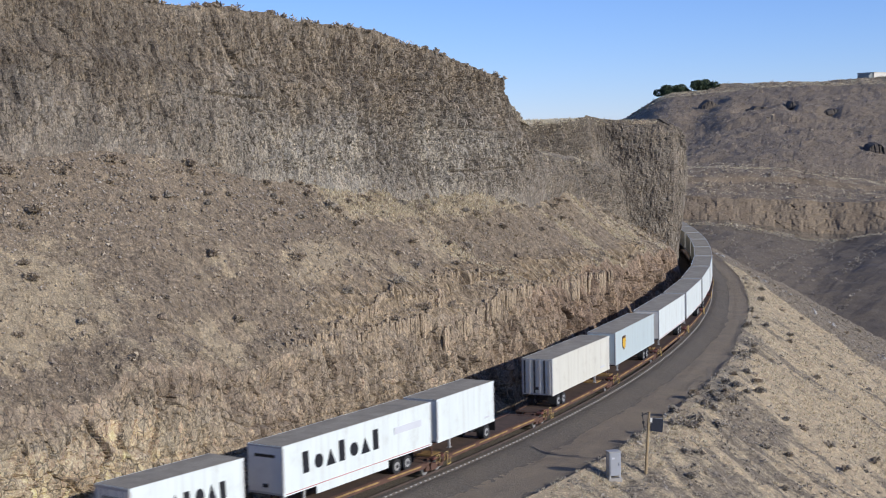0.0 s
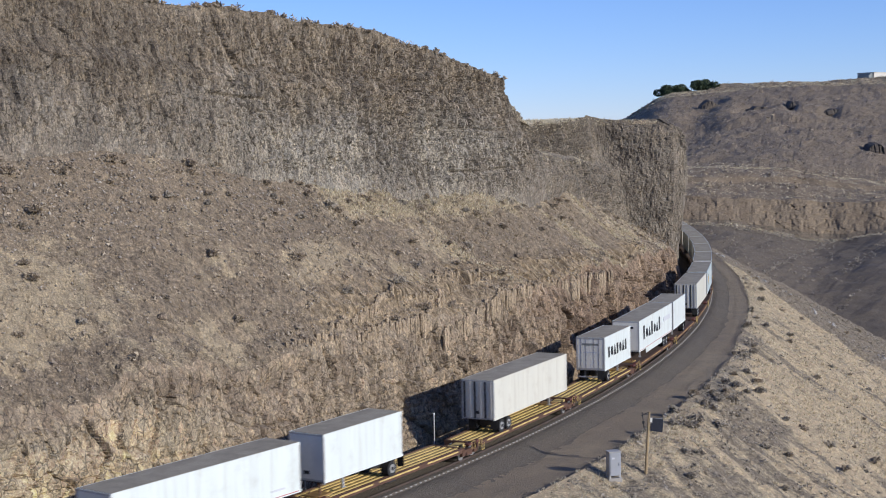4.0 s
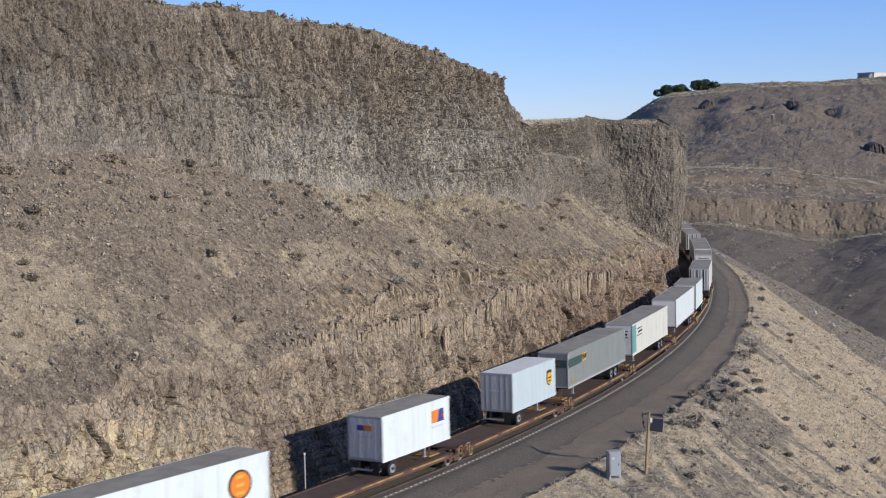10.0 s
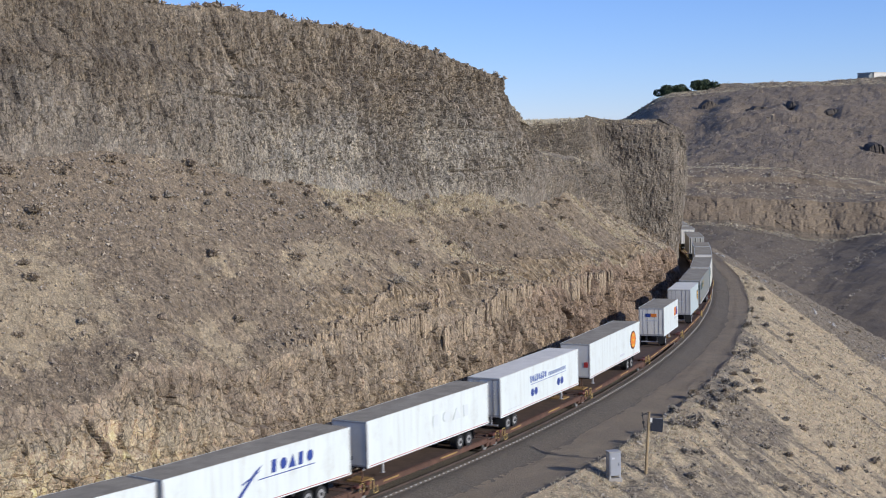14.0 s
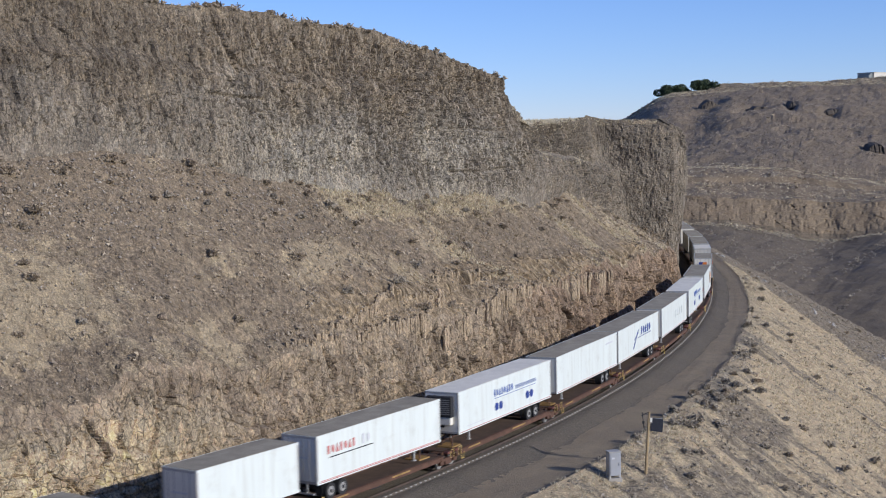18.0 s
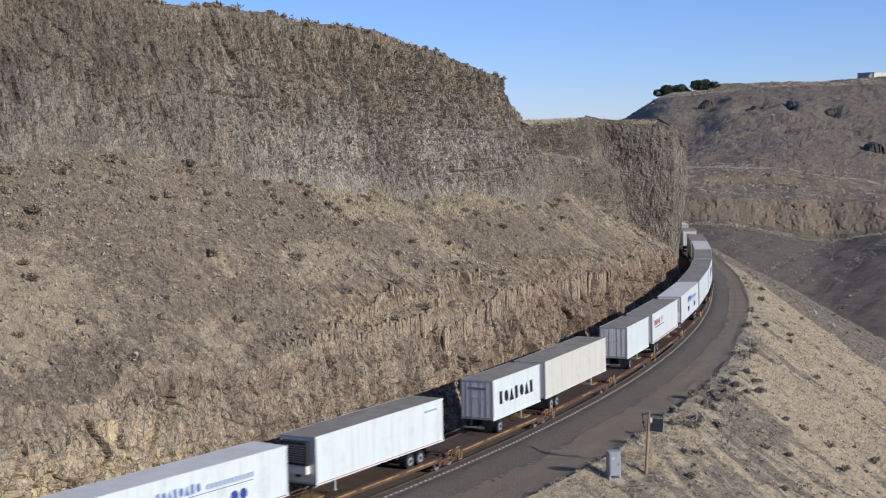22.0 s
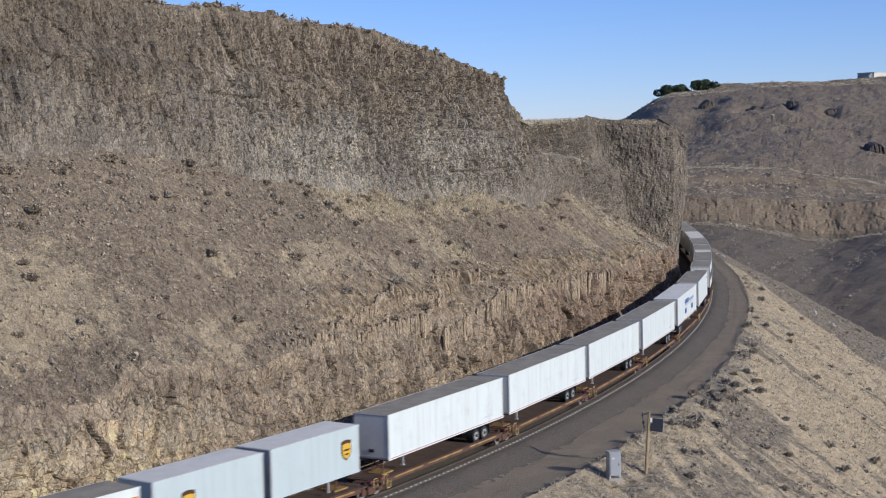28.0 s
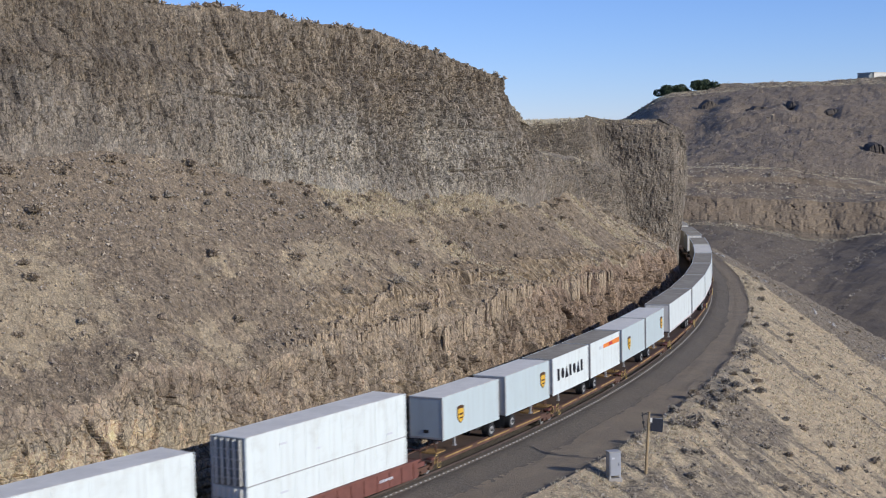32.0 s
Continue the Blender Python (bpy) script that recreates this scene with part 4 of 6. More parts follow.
tagged(new("pale_blocks", stones("pale_blocks", P, RNG.uniform(0.12, 0.5, len(P)), PALE_STONE, RNG)), "pale grey stones in a line down the slope", "stones", kind="stuff")
P = pick_points("hillside", 2600, lambda s, n, w: 0.35 + 0.65 * patchy(s + 40, n, w))
tagged(new("hillside_brush", clumps("hillside_brush", P, RNG.uniform(0.12, 0.4, len(P)), 16, SAGE, RNG)), "low dry brush among the stones", "brush", kind="stuff")
P = np.concatenate([pick_points("plateau", 2500, lambda s, n, w: 1.0 * (w < 0.12), -40, 72), pick_points("plateau", 7000, lambda s, n, w: 1.0 * (w < 0.22), 72, 150)])
tagged(new("plateau_grass", tufts("plateau_grass", P, RNG.uniform(0.15, 0.4, len(P)), 8, STRAW, RNG, 0.8, 0.08)), "dry grass along the top of the cliff", "grass", kind="stuff")


P = pick_points("cliff", 9000, lambda s, n, w: 1.0 * (w > 0.985), -25, 71)[:110]
tagged(new("rim_brush", clumps("rim_brush", P, RNG.uniform(0.2, 0.5, len(P)), 40, SAGE, RNG)), "low brush along the top of the cliff", "brush", kind="stuff")


def bush(material, label, seed, high=0.55):
    """Sagebrush: a few bare stems and a ragged crown of twigs."""
    rng = np.random.default_rng(seed)
    b = tagged(new("sagebrush"), label, "bush", "brush on the slopes")
    ends = [Vector((math.cos(a) * 0.3, math.sin(a) * 0.3, high * 0.6)) for a in np.linspace(0, 5.2, 5)]
    part("stem", rods(*[((0, 0, -0.1), e, 0.025) for e in ends]), TWIG, b)
    n = 900
    d = rng.normal(0, 1, (n, 3))
    d[:, 2] = np.abs(d[:, 2]) * 0.9
    d /= np.linalg.norm(d, axis=1)[:, None]
    lump = 0.75 + 0.35 * np.sin(d[:, 0] * 4 + seed) * np.cos(d[:, 1] * 3.1 + seed * 2)
    c = d * (rng.uniform(0.5, 1.0, n) * lump)[:, None] * np.array([0.55, 0.55, high]) + np.array([0, 0, 0.05])
    v1, v2 = rng.normal(0, 0.045, (n, 3)), rng.normal(0, 0.045, (n, 3))
    V = np.stack([c - v1, c + v1, c + v2 + d * 0.06], 1).reshape(-1, 3)
    part("crown", tri_mesh("crown", V, np.arange(n * 3).reshape(-1, 3), material), material, b)
    return b


KINDS = [bush(SAGE, "dark brown dry sagebrush on the stony slope", 1), bush(SAGE, "dark brown dry sagebrush on the stony slope", 2, 0.45), bush(GREY_SAGE, "grey dry sagebrush on the slope", 3), bush(GREY_SAGE, "grey dry sagebrush on the slope", 4, 0.7)]
FIRST = set()


def plant(kind, p, size):
    m = Matrix.Translation(Vector(p)) @ Matrix.Rotation(RNG.uniform(0, 6.28), 4, "Z")
    if kind not in FIRST:
        FIRST.add(kind)
        ob = KINDS[kind]
        ob.matrix_basis = m
    else:
        ob = copy_thing(KINDS[kind], m)
    ob.scale = (size, size, size * 0.9)


for p in pick_points("hillside", 100, lambda s, n, w: 0.25 + 0.75 * smooth(0.45, 0.9, w)):
    plant(int(RNG.choice([0, 0, 0, 1, 1, 3])), p, RNG.uniform(0.6, 1.35))
for p in pick_points("hillside", 400, lambda s, n, w: 0.2 + 0.8 * smooth(0.55, 0.75, w), -22, 45)[:80]:
    plant(int(RNG.choice([0, 0, 1, 3])), p, RNG.uniform(0.55, 1.2))
for p in pick_points("bank", 70, lambda s, n, w: 1.0 * (w < 0.4), -10, 190):
    plant(int(RNG.choice([0, 1, 2, 2, 3])), p, RNG.uniform(0.5, 1.2))
P = pick_points("bank", 3600, lambda s, n, w: 1.0 * (w < 0.1) * smooth(0.1, 0.25, bank_cover(s, n) + 0.12), 6, 40)
tagged(new("verge_grass", tufts("verge_grass", P, RNG.uniform(0.18, 0.42, len(P)), 18, STRAW, RNG, 1.1, 0.035)), "long pale straw beside the road", "grass", kind="stuff")
for p in pick_points("bank", 3000, lambda s, n, w: 1.0 * (w < 0.075), 26, 62)[:16]:
    plant(int(RNG.choice([2, 2, 3])), p, RNG.uniform(0.7, 1.5))
for p in pick_points("bank", 2000, lambda s, n, w: 1.0 * (w < 0.05), 20, 150)[:26]:
    plant(int(RNG.choice([0, 2, 3, 3])), p, RNG.uniform(0.6, 1.3))
for p in pick_points("cliff", 9000, lambda s, n, w: 1.0 * (w > 0.985), -25, 71)[:38]:
    plant(int(RNG.choice([0, 1, 3])), p, RNG.uniform(0.35, 0.9))


def column_mesh(seed):
    """One six-sided rock column, 2 m tall below its broken top, 1 m across."""
    rng = np.random.default_rng(seed)
    verts = [(math.cos(q * math.pi / 3) * r * rng.uniform(0.42, 0.56), math.sin(q * math.pi / 3) * r * rng.uniform(0.42, 0.56), z + 0.04 * rng.uniform(-1, 1)) for z, r in ((-2.0, 1.0), (-0.7, 1.04), (-0.08, 0.95), (0.0, 0.55)) for q in range(6)]
    faces = [(r * 6 + q, r * 6 + (q + 1) % 6, r * 6 + 6 + (q + 1) % 6, r * 6 + 6 + q) for r in range(3) for q in range(6)] + [tuple(range(18, 24))]
    return mesh_of("column", verts, faces, GOLDEN_ROCK)


COLUMN_MESHES = [column_mesh(k) for k in range(6)]


def column_ledge(line, seed):
    """Upright golden basalt columns standing a little out of the slope along a line of (s, height)."""
    rng = np.random.default_rng(seed)
    S, P = [np.concatenate([LAID[name][i].reshape(-1, *LAID[name][i].shape[2:]) for name in ("hillside", "rock_cut")]) for i in (0, 2)]
    line = np.array(line)
    ledge = tagged(new("basalt_ledge"), "ledge of upright golden-brown basalt columns on the slope", "rock ledge", "column ledges above the track")
    ledge.location = spot(line[0, 0], 8.0, line[0, 1] - 1)
    pos = line[0, 0]
    while pos < line[-1, 0]:
        wide = rng.uniform(0.24, 0.5)
        z = np.interp(pos, line[:, 0], line[:, 1]) + 0.5 * float(fbm(np.array(pos * 0.5), np.array(0.0), seed, 3)) + rng.uniform(-0.15, 0.15)
        k = np.argmin((S - pos) ** 2 + (P[:, 2] - z) ** 2)
        h, out = np.interp(S[k], LINE_S, LINE_H), rng.uniform(0.02, 0.22)
        q = part("column", COLUMN_MESHES[int(rng.integers(0, 6))], GOLDEN_ROCK, ledge)
        q.matrix_basis = Matrix.Translation(Vector((P[k][0] + math.sin(h) * out, P[k][1] - math.cos(h) * out, P[k][2] + rng.uniform(0.0, 0.32))) - ledge.location) @ Matrix.Rotation(rng.uniform(0, 6.28), 4, "Z") @ Matrix.Rotation(rng.uniform(-0.05, 0.05), 4, "X") @ Matrix.Diagonal((wide, wide, rng.uniform(0.7, 1.0), 1.0))
        pos += wide * rng.uniform(0.45, 0.8) if rng.uniform() > 0.07 else rng.uniform(0.6, 1.5)
    return ledge


COLUMN_LINES = (
    ((9.5, 9.2), (15.7, 9.9), (19.8, 10.9)), ((3.0, 8.9), (9.0, 8.6)), ((11.6, 8.2), (19.4, 8.7), (25.4, 9.7), (29.0, 10.3)),
    ((24.0, 7.2), (27.0, 7.6), (32.5, 8.6), (37.3, 9.1), (43.0, 8.9), (50.0, 8.7), (56.0, 8.4)), ((28.7, 10.7), (34.0, 11.0), (39.0, 11.2)), ((56.0, 8.2), (63.0, 8.2), (70.0, 8.0)))
for k, line in enumerate(COLUMN_LINES):
    column_ledge(line, 300 + k)


# single boulders that have rolled down the slope
def boulder(seed):
    rng = np.random.default_rng(seed)
    bm = bmesh.new()
    bmesh.ops.create_icosphere(bm, subdivisions=2, radius=1.0)
    for v in bm.verts:
        v.co *= 1 + 0.35 * noise.noise(v.co * 1.3 + Vector((seed * 3.1, 0, 0))) + rng.uniform(-0.05, 0.05)
        v.co.z *= 0.75
    me = bpy.data.meshes.new("boulder")
    bm.to_mesh(me)
    bm.free()
    me.materials.append(CUT)
    return me


BOULDERS = [boulder(k) for k in range(4)]
for p in np.concatenate([pick_points("hillside", 40), pick_points("bank", 14, lambda s, n, w: 1.0 * (w < 0.4), 0, 120)]):
    q = tagged(new("boulder", BOULDERS[int(RNG.integers(0, 4))]), "pale brown basalt boulder lying on the slope", "boulder", "boulders on the slopes")
    q.matrix_basis = Matrix.Translation(Vector(p)) @ Matrix.Rotation(RNG.uniform(0, 6.3), 4, "Z") @ Matrix.Scale(RNG.uniform(0.18, 0.42), 4)


# far slope: stones, brush and dark outcrops that paint in hollow shade, seen small
def far_points(count, w0, w1, u0=0.12, u1=0.34):
    i, j = RNG.uniform(w0, w1, count) * 51.8, (RNG.uniform(u0, u1, count) - 0.04) / 0.58 * 419
    a, b = np.minimum(i.astype(int), 258), j.astype(int)
    p, q = (i - a)[:, None], (j - b)[:, None]
    return (FARP[a, b] * (1 - p) + FARP[a + 1, b] * p) * (1 - q) + (FARP[a, b + 1] * (1 - p) + FARP[a + 1, b + 1] * p) * q


P = np.concatenate([far_points(14000, 3.95, 4.6), far_points(7000, 4.6, 4.92)])
tagged(new("far_stones", stones("far_stones", P, 0.16 + 0.34 * RNG.uniform(0, 1, len(P)) ** 2, FAR_RUBBLE, RNG)), "basalt stones strewn over the far hill", "stones", kind="stuff")
P = far_points(9000, 3.9, 5.0)
tagged(new("far_grass", clumps("far_grass", P, RNG.uniform(0.3, 0.7, len(P)), 5, DULL_STRAW, RNG)), "dry grass on the far hill", "grass", kind="stuff")
P = np.concatenate([far_points(2600, 3.8, 4.06), far_points(7000, 4.9, 5.0), far_points(2500, 3.0, 3.8), far_points(1100, 1.95, 2.03)])
tagged(new("rim_grass", clumps("rim_grass", P, RNG.uniform(0.3, 0.7, len(P)), 5, STRAW, RNG)), "pale grass on the far bench and hilltop", "grass", kind="stuff")
def scree_points(count, least):
    """Places on the far scree where its streaks of brush run down the slope."""
    i, j = np.nonzero((SCREE_COVER > least) & (W > 0.5) & (W < 2.03) & (U > 0.17) & (U < 0.34))
    g = RNG.integers(0, len(i), count)
    return FARP[i[g], j[g]] + np.stack([RNG.uniform(-0.6, 0.6, count), RNG.uniform(-1, 1, count), np.zeros(count)], -1)


P = np.concatenate([scree_points(700, 0.05), far_points(450, 1.9, 2.02), far_points(260, 0.9, 1.9, 0.18, 0.27)])
tagged(new("far_brush", clumps("far_brush", P, RNG.uniform(0.3, 0.75, len(P)), 14, GREY_SAGE, RNG)), "grey brush in streaks below the far rim", "brush", kind="stuff")
P = np.concatenate([far_points(160, 4.9, 5.0), far_points(260, 4.0, 5.0), far_points(60, 3.1, 4.0)])
tagged(new("far_bushes", clumps("far_bushes", P, RNG.uniform(0.6, 1.5, len(P)), 16, SAGE, RNG)), "dark brush along the far hill", "brush", kind="stuff")


def outcrop(u, w, wide, high):
    """A lump of dark rock on the far hill; its darkness paints in the shade of hollows."""
    p = FARP[int(w * 51.8), int((u - 0.04) / 0.58 * 419)]
    n = 26
    X, W2 = np.meshgrid(np.linspace(-wide / 2, wide / 2, n), np.linspace(0, 1, 12))
    env = np.clip(1 - (2 * X / wide) ** 2, 0, 1) ** 0.5 * (0.45 + 0.8 * vnoise(X * 0.35 + u * 700, X * 0, 147))
    Z = high * W2 * env + fbm(X * 0.3 + u * 900, W2 * 2, 141, 3) * 0.8 * env
    Y = -2 + 2.5 * W2 - columns(X + u * 500, Z, 1.8, 2.5, 143) * 1.4 * env + 8 * smooth(0.85, 1, W2)
    P = np.stack([p[0] + X, p[1] + Y, p[2] - 1.0 + Z], -1)
    return tagged(new("rock_shade_outcrop", grid_mesh("rock_shade_outcrop", P, ROCK_AND_SHADE)), "rock lump on the far hill, its dark colour partly painted shade", "rock", "ledges on the far hill")


# all but the last are dark lumps added for shadowed hollows
for u, w, wide, high in ((0.186, 4.72, 12, 4.5), (0.221, 4.65, 16, 3.6), (0.2435, 4.64, 8, 4.0), (0.272, 4.57, 14, 3.2), (0.301, 4.2, 9, 4.5)):
    outcrop(u, w, wide, high)


def far_tree(u, spread, high, seed):
    """A broad low tree: trunks, limbs and a ragged crown of leaf clumps."""
    rng = np.random.default_rng(seed)
    p = Vector(FARP[-1, int((u - 0.04) / 0.58 * 419)])
    t = tagged(new("tree"), "broad dark green tree on the hilltop", "tree", "trees on the hilltop")
    t.location = p - Vector((0, 2, 0.5))
    k = part("trunk", lambda bm: [rod(bm, (x, 0, -0.5), (x * 1.4, 0, high * 0.5), 0.35, 8, 0.2) for x in (-spread * 0.45, 0, spread * 0.4)], TWIG, t)
    part("limb", lambda bm: [rod(bm, (x, 0, high * 0.3), (x + dx, dy, high * 0.7), 0.16, 6, 0.06) for x in (-spread * 0.5, 0, spread * 0.45) for dx, dy in ((2, 1), (-2, -1), (0.5, -2))], TWIG, k)
    n = 6500
    lobes = np.array([(rng.uniform(-0.75, 0.75) * spread, rng.uniform(-0.3, 0.3) * spread, high * rng.uniform(0.12, 0.5)) for _ in range(22)])
    who = rng.integers(0, 22, n)
    d = rng.normal(0, 1, (n, 3))
    d /= np.linalg.norm(d, axis=1)[:, None]
    c = lobes[who] + d * (rng.uniform(0.5, 1.0, n) ** 0.5)[:, None] * np.array([spread * 0.3, spread * 0.25, high * 0.3])
    v1, v2 = rng.normal(0, 0.45, (n, 3)), rng.normal(0, 0.45, (n, 3))
    V = np.stack([c - v1, c + v1, c + v2], 1).reshape(-1, 3)
    part("crown", tri_mesh("crown", V, np.arange(n * 3).reshape(-1, 3), LEAF), LEAF, t)


far_tree(0.160, 10.5, 7.5, 5)
far_tree(0.1825, 8.5, 7.5, 8)

# low pale building at the edge of the far hilltop
home = tagged(new("building"), "low cream building on the far hilltop", "building")
home.matrix_basis = Matrix.Translation(Vector(FARP[-1, int((0.2975 - 0.04) / 0.58 * 419)]) - Vector((0, 1, 0.6))) @ Matrix.Rotation(radians(38), 4, "Z")
part("wall", boxes((0, 30, 0, 12, 0, 3.7)), STUCCO, home)
part("roof", boxes((-0.4, 30.4, -0.4, 12.4, 3.7, 4.0)), STUCCO, home)
part("annex", boxes((-4, 0, 1, 9, 0, 2.4), (-2.4, 0, 1, 9, 2.4, 3.2)), GREY, home)

# ---- beside the road: equipment cabinet, pole with solar panel, posts by the wall ----
def ground_z(name, s, n):
    S, N, P, W = LAID[name]
    k = np.argmin((S - s) ** 2 + (N - n) ** 2)
    return float(P.reshape(-1, 3)[k, 2])


cab = tagged(new("equipment_cabinet"), "grey metal railway equipment cabinet on a concrete base", "cabinet")
p = spot(14.6, -11.0)
cab.matrix_basis = Matrix.Translation((p.x, p.y, ground_z("bank", 14.6, -11.0) + 0.02)) @ Matrix.Rotation(radians(14), 4, "Z")
part("body", boxes((-0.42, 0.42, -0.35, 0.35, 0.22, 1.85), bevel=0.02), WARM_GREY, cab)
part("lid", boxes((-0.46, 0.46, -0.39, 0.39, 1.85, 1.93), bevel=0.015), METAL, cab)
d = part("door", boxes((-0.36, 0.36, -0.375, -0.35, 0.3, 1.78), bevel=0.008), WARM_GREY, cab)
part("handle", boxes((0.24, 0.28, -0.41, -0.375, 0.95, 1.15)), STEEL, d)
part("label_plate", boxes((-0.25, -0.05, -0.385, -0.375, 1.4, 1.52)), GHOST, cab)
part("base", boxes((-0.5, 0.5, -0.42, 0.42, -0.3, 0.06), bevel=0.02), CONCRETE, cab)
for x in (-0.36, 0.36):
    for y in (-0.28, 0.28):
        part("leg", boxes((x - 0.06, x + 0.06, y - 0.06, y + 0.06, -0.25, 0.22)), METAL, cab)

pole = tagged(new("solar_pole"), "leaning wooden pole with a solar panel on a bracket", "pole")
p = spot(18.2, -12.0)
pole.matrix_basis = Matrix.Translation((p.x, p.y, ground_z("bank", 18.2, -12.0))) @ Matrix.Rotation(radians(3.6), 4, "Y")
part("post", lambda bm: rod(bm, (0, 0, -0.5), (0, 0, 4.5), 0.11, 10, 0.09), WOOD, pole)
fr = part("panel_frame", lambda bm: (box(bm, 0.12, 0.98, -0.05, 0.0, 3.1, 3.15), box(bm, 0.12, 0.98, -0.05, 0.0, 4.0, 4.05), rod(bm, (0.0, 0, 3.55), (0.5, 0.25, 3.55), 0.03), rod(bm, (0.95, 0, 3.1), (0.95, 0.35, 4.05), 0.02)), STEEL, pole)
part("solar_panel", lambda bm: box(bm, 0.15, 1.0, 0.0, 0.05, 3.12, 4.05), PANEL, pole).matrix_basis = Matrix.Translation((0.05, 0, 0)) @ Matrix.Rotation(radians(-24), 4, "Z")
part("control_box", boxes((0.1, 0.24, -0.12, 0.1, 3.75, 4.05)), DOOR_WHITE, pole)
part("antenna", lambda bm: (rod(bm, (-0.1, 0, 4.45), (-0.55, 0, 4.15), 0.025, 6), rod(bm, (-0.5, 0, 4.45), (-0.3, 0, 3.3), 0.03, 6), box(bm, -0.45, -0.3, -0.05, 0.05, 3.6, 3.8)), BLACK, pole)

for s, n, h in ((-1.9, 3.3, 2.65), (14.8, 3.3, 2.4)):
    q = tagged(new("marker_post"), "thin pale steel post between track and rock face", "post", "posts beside the track")
    q.location = spot(s, n, -0.75)
    part("post", lambda bm: rod(bm, (0, 0, -0.2), (0, 0, h + 0.75), 0.05, 8), METAL, q)
    part("cap", lambda bm: rod(bm, (0, 0, h + 0.7), (0, 0, h + 0.8), 0.08, 8), DOOR_WHITE, q)


# ---- the track ----
def sweep(name, outline, s0, s1, step, material):
    ss = np.arange(s0, s1 + step, step)
    P = []
    for n, z in outline + outline[:1]:
        x, y = along(ss, n)
        P.append(np.stack([x, y, np.full_like(ss, z)], -1))
    return grid_mesh(name, np.stack(P), material)


track = tagged(new("railway_track"), "single railway track on pale concrete sleepers in grey ballast", "railway track", kind="structure")
for side in (0.75, -0.75):
    prof = [(side + a, b) for a, b in ((0.07, -0.17), (0.012, -0.15), (0.012, -0.04), (0.036, -0.03), (0.036, 0), (-0.036, 0), (-0.036, -0.03), (-0.012, -0.04), (-0.012, -0.15), (-0.07, -0.17))]
    part("rail", sweep("rail", prof, -120, 420, 1.5, RAIL), RAIL, track)
tie_mesh = bm_mesh("sleeper", boxes((-0.13, 0.13, -1.32, 1.32, -0.32, -0.17), bevel=0.03), CONCRETE)
for i in range(300):
    s = -22 + i * 0.61
    t = new("sleeper", tie_mesh)
    t.parent = track
    t.matrix_basis = Matrix.Translation(spot(s)) @ Matrix.Rotation(heading(s), 4, "Z")

# ---- the train ----
SPEED, GAIN = 15.2716, 0.035073
MOVERS = []


def travelled(t):
    return SPEED * t + GAIN * t * t / 2


def on_track(s_rear, length):
    """The pose of a vehicle whose rear end stands at s_rear; its x axis points ahead, z = 0 is the railhead."""
    a, b = spot(s_rear), spot(s_rear + length)
    return Matrix.Translation(a) @ Matrix.Rotation(math.atan2(b.y - a.y, b.x - a.x), 4, "Z")


def runs(ob, s_rear, length):
    ob.matrix_basis = on_track(s_rear, length)
    MOVERS.append((ob, s_rear, length))
    return ob


DECK_Z, FLOOR, TOP, HALF = 0.95, 2.1, 5.0, 1.3


def disc(bm, x, y, z, r, width, n=16):
    rod(bm, (x, y - width / 2, z), (x, y + width / 2, z), r, n)


WHEEL_MESHES = {}


def shared(key, build, material):
    if key not in WHEEL_MESHES:
        WHEEL_MESHES[key] = bm_mesh(key, build, material)
    return WHEEL_MESHES[key]


def road_wheel(x, side, parent):
    """A pair of tyres with its rim, at one end of an axle."""
    w = part("wheel", shared("wheel", lambda bm: (disc(bm, 0, 0, 0, 0.12, 0.7)), BLACK), BLACK, parent)
    w.location = (x, side * 0.98, DECK_Z + 0.5)
    part("tyre", shared("tyre", lambda bm: (disc(bm, 0, -0.15, 0, 0.5, 0.26, 20), disc(bm, 0, 0.15, 0, 0.5, 0.26, 20)), RUBBER), RUBBER, w)
    part("rim", shared("rim", lambda bm: (disc(bm, 0, -0.2, 0, 0.29, 0.19), disc(bm, 0, 0.2, 0, 0.29, 0.19), disc(bm, 0, 0, 0, 0.1, 0.66, 8)), RIM), RIM, w)


def marks(rows, y=-HALF - 0.022, thick=0.012, lean=0.0):
    """Flat shapes on the near side: each a list of (x, z) corners."""
    def build(bm):
        for pts in rows:
            a = [bm.verts.new((x + lean * z, y - thick, z)) for x, z in pts]
            b = [bm.verts.new((x + lean * z, y + thick, z)) for x, z in pts]
            bm.faces.new(a)
            for i in range(len(a)):
                j = (i + 1) % len(a)
                bm.faces.new((a[i], b[i], b[j], a[j]))
    return build


def quad(x0, x1, z0, z1):
    return [(x0, z0), (x1, z0), (x1, z1), (x0, z1)]


def word(x0, x1, z0, z1, count, small=()):
    """A word as plain shapes in turn: upright bar, disc, wedge; one thin bar where it is small."""
    if z1 - z0 < 0.5:
        return [quad(x0, x1, z0, z1)]
    w, rows = (x1 - x0) / count, []
    for i in range(count):
        a, b, top = x0 + (i + 0.06) * w, x0 + (i + 0.92) * w, z0 + (z1 - z0) * (0.74 if i in small else 1.0)
        m, c, rx, rz = (a + b) / 2, (z0 + top) / 2, (b - a) / 2, (top - z0) / 2
        if i % 3 == 0:
            rows.append(quad(a + 0.14 * w, a + 0.6 * w, z0, top))
        elif i % 3 == 1:
            rows.append(ring(m, c, rx * 0.8, rz * 0.9, 16))
        else:
            rows.append([(a + 0.04 * w, z0), (b - 0.04 * w, z0), (m, top)])
    return rows


def ring(cx, cz, rx, rz, n=28):
    return [(cx + rx * math.cos(2 * math.pi * i / n), cz + rz * math.sin(2 * math.pi * i / n)) for i in range(n)]


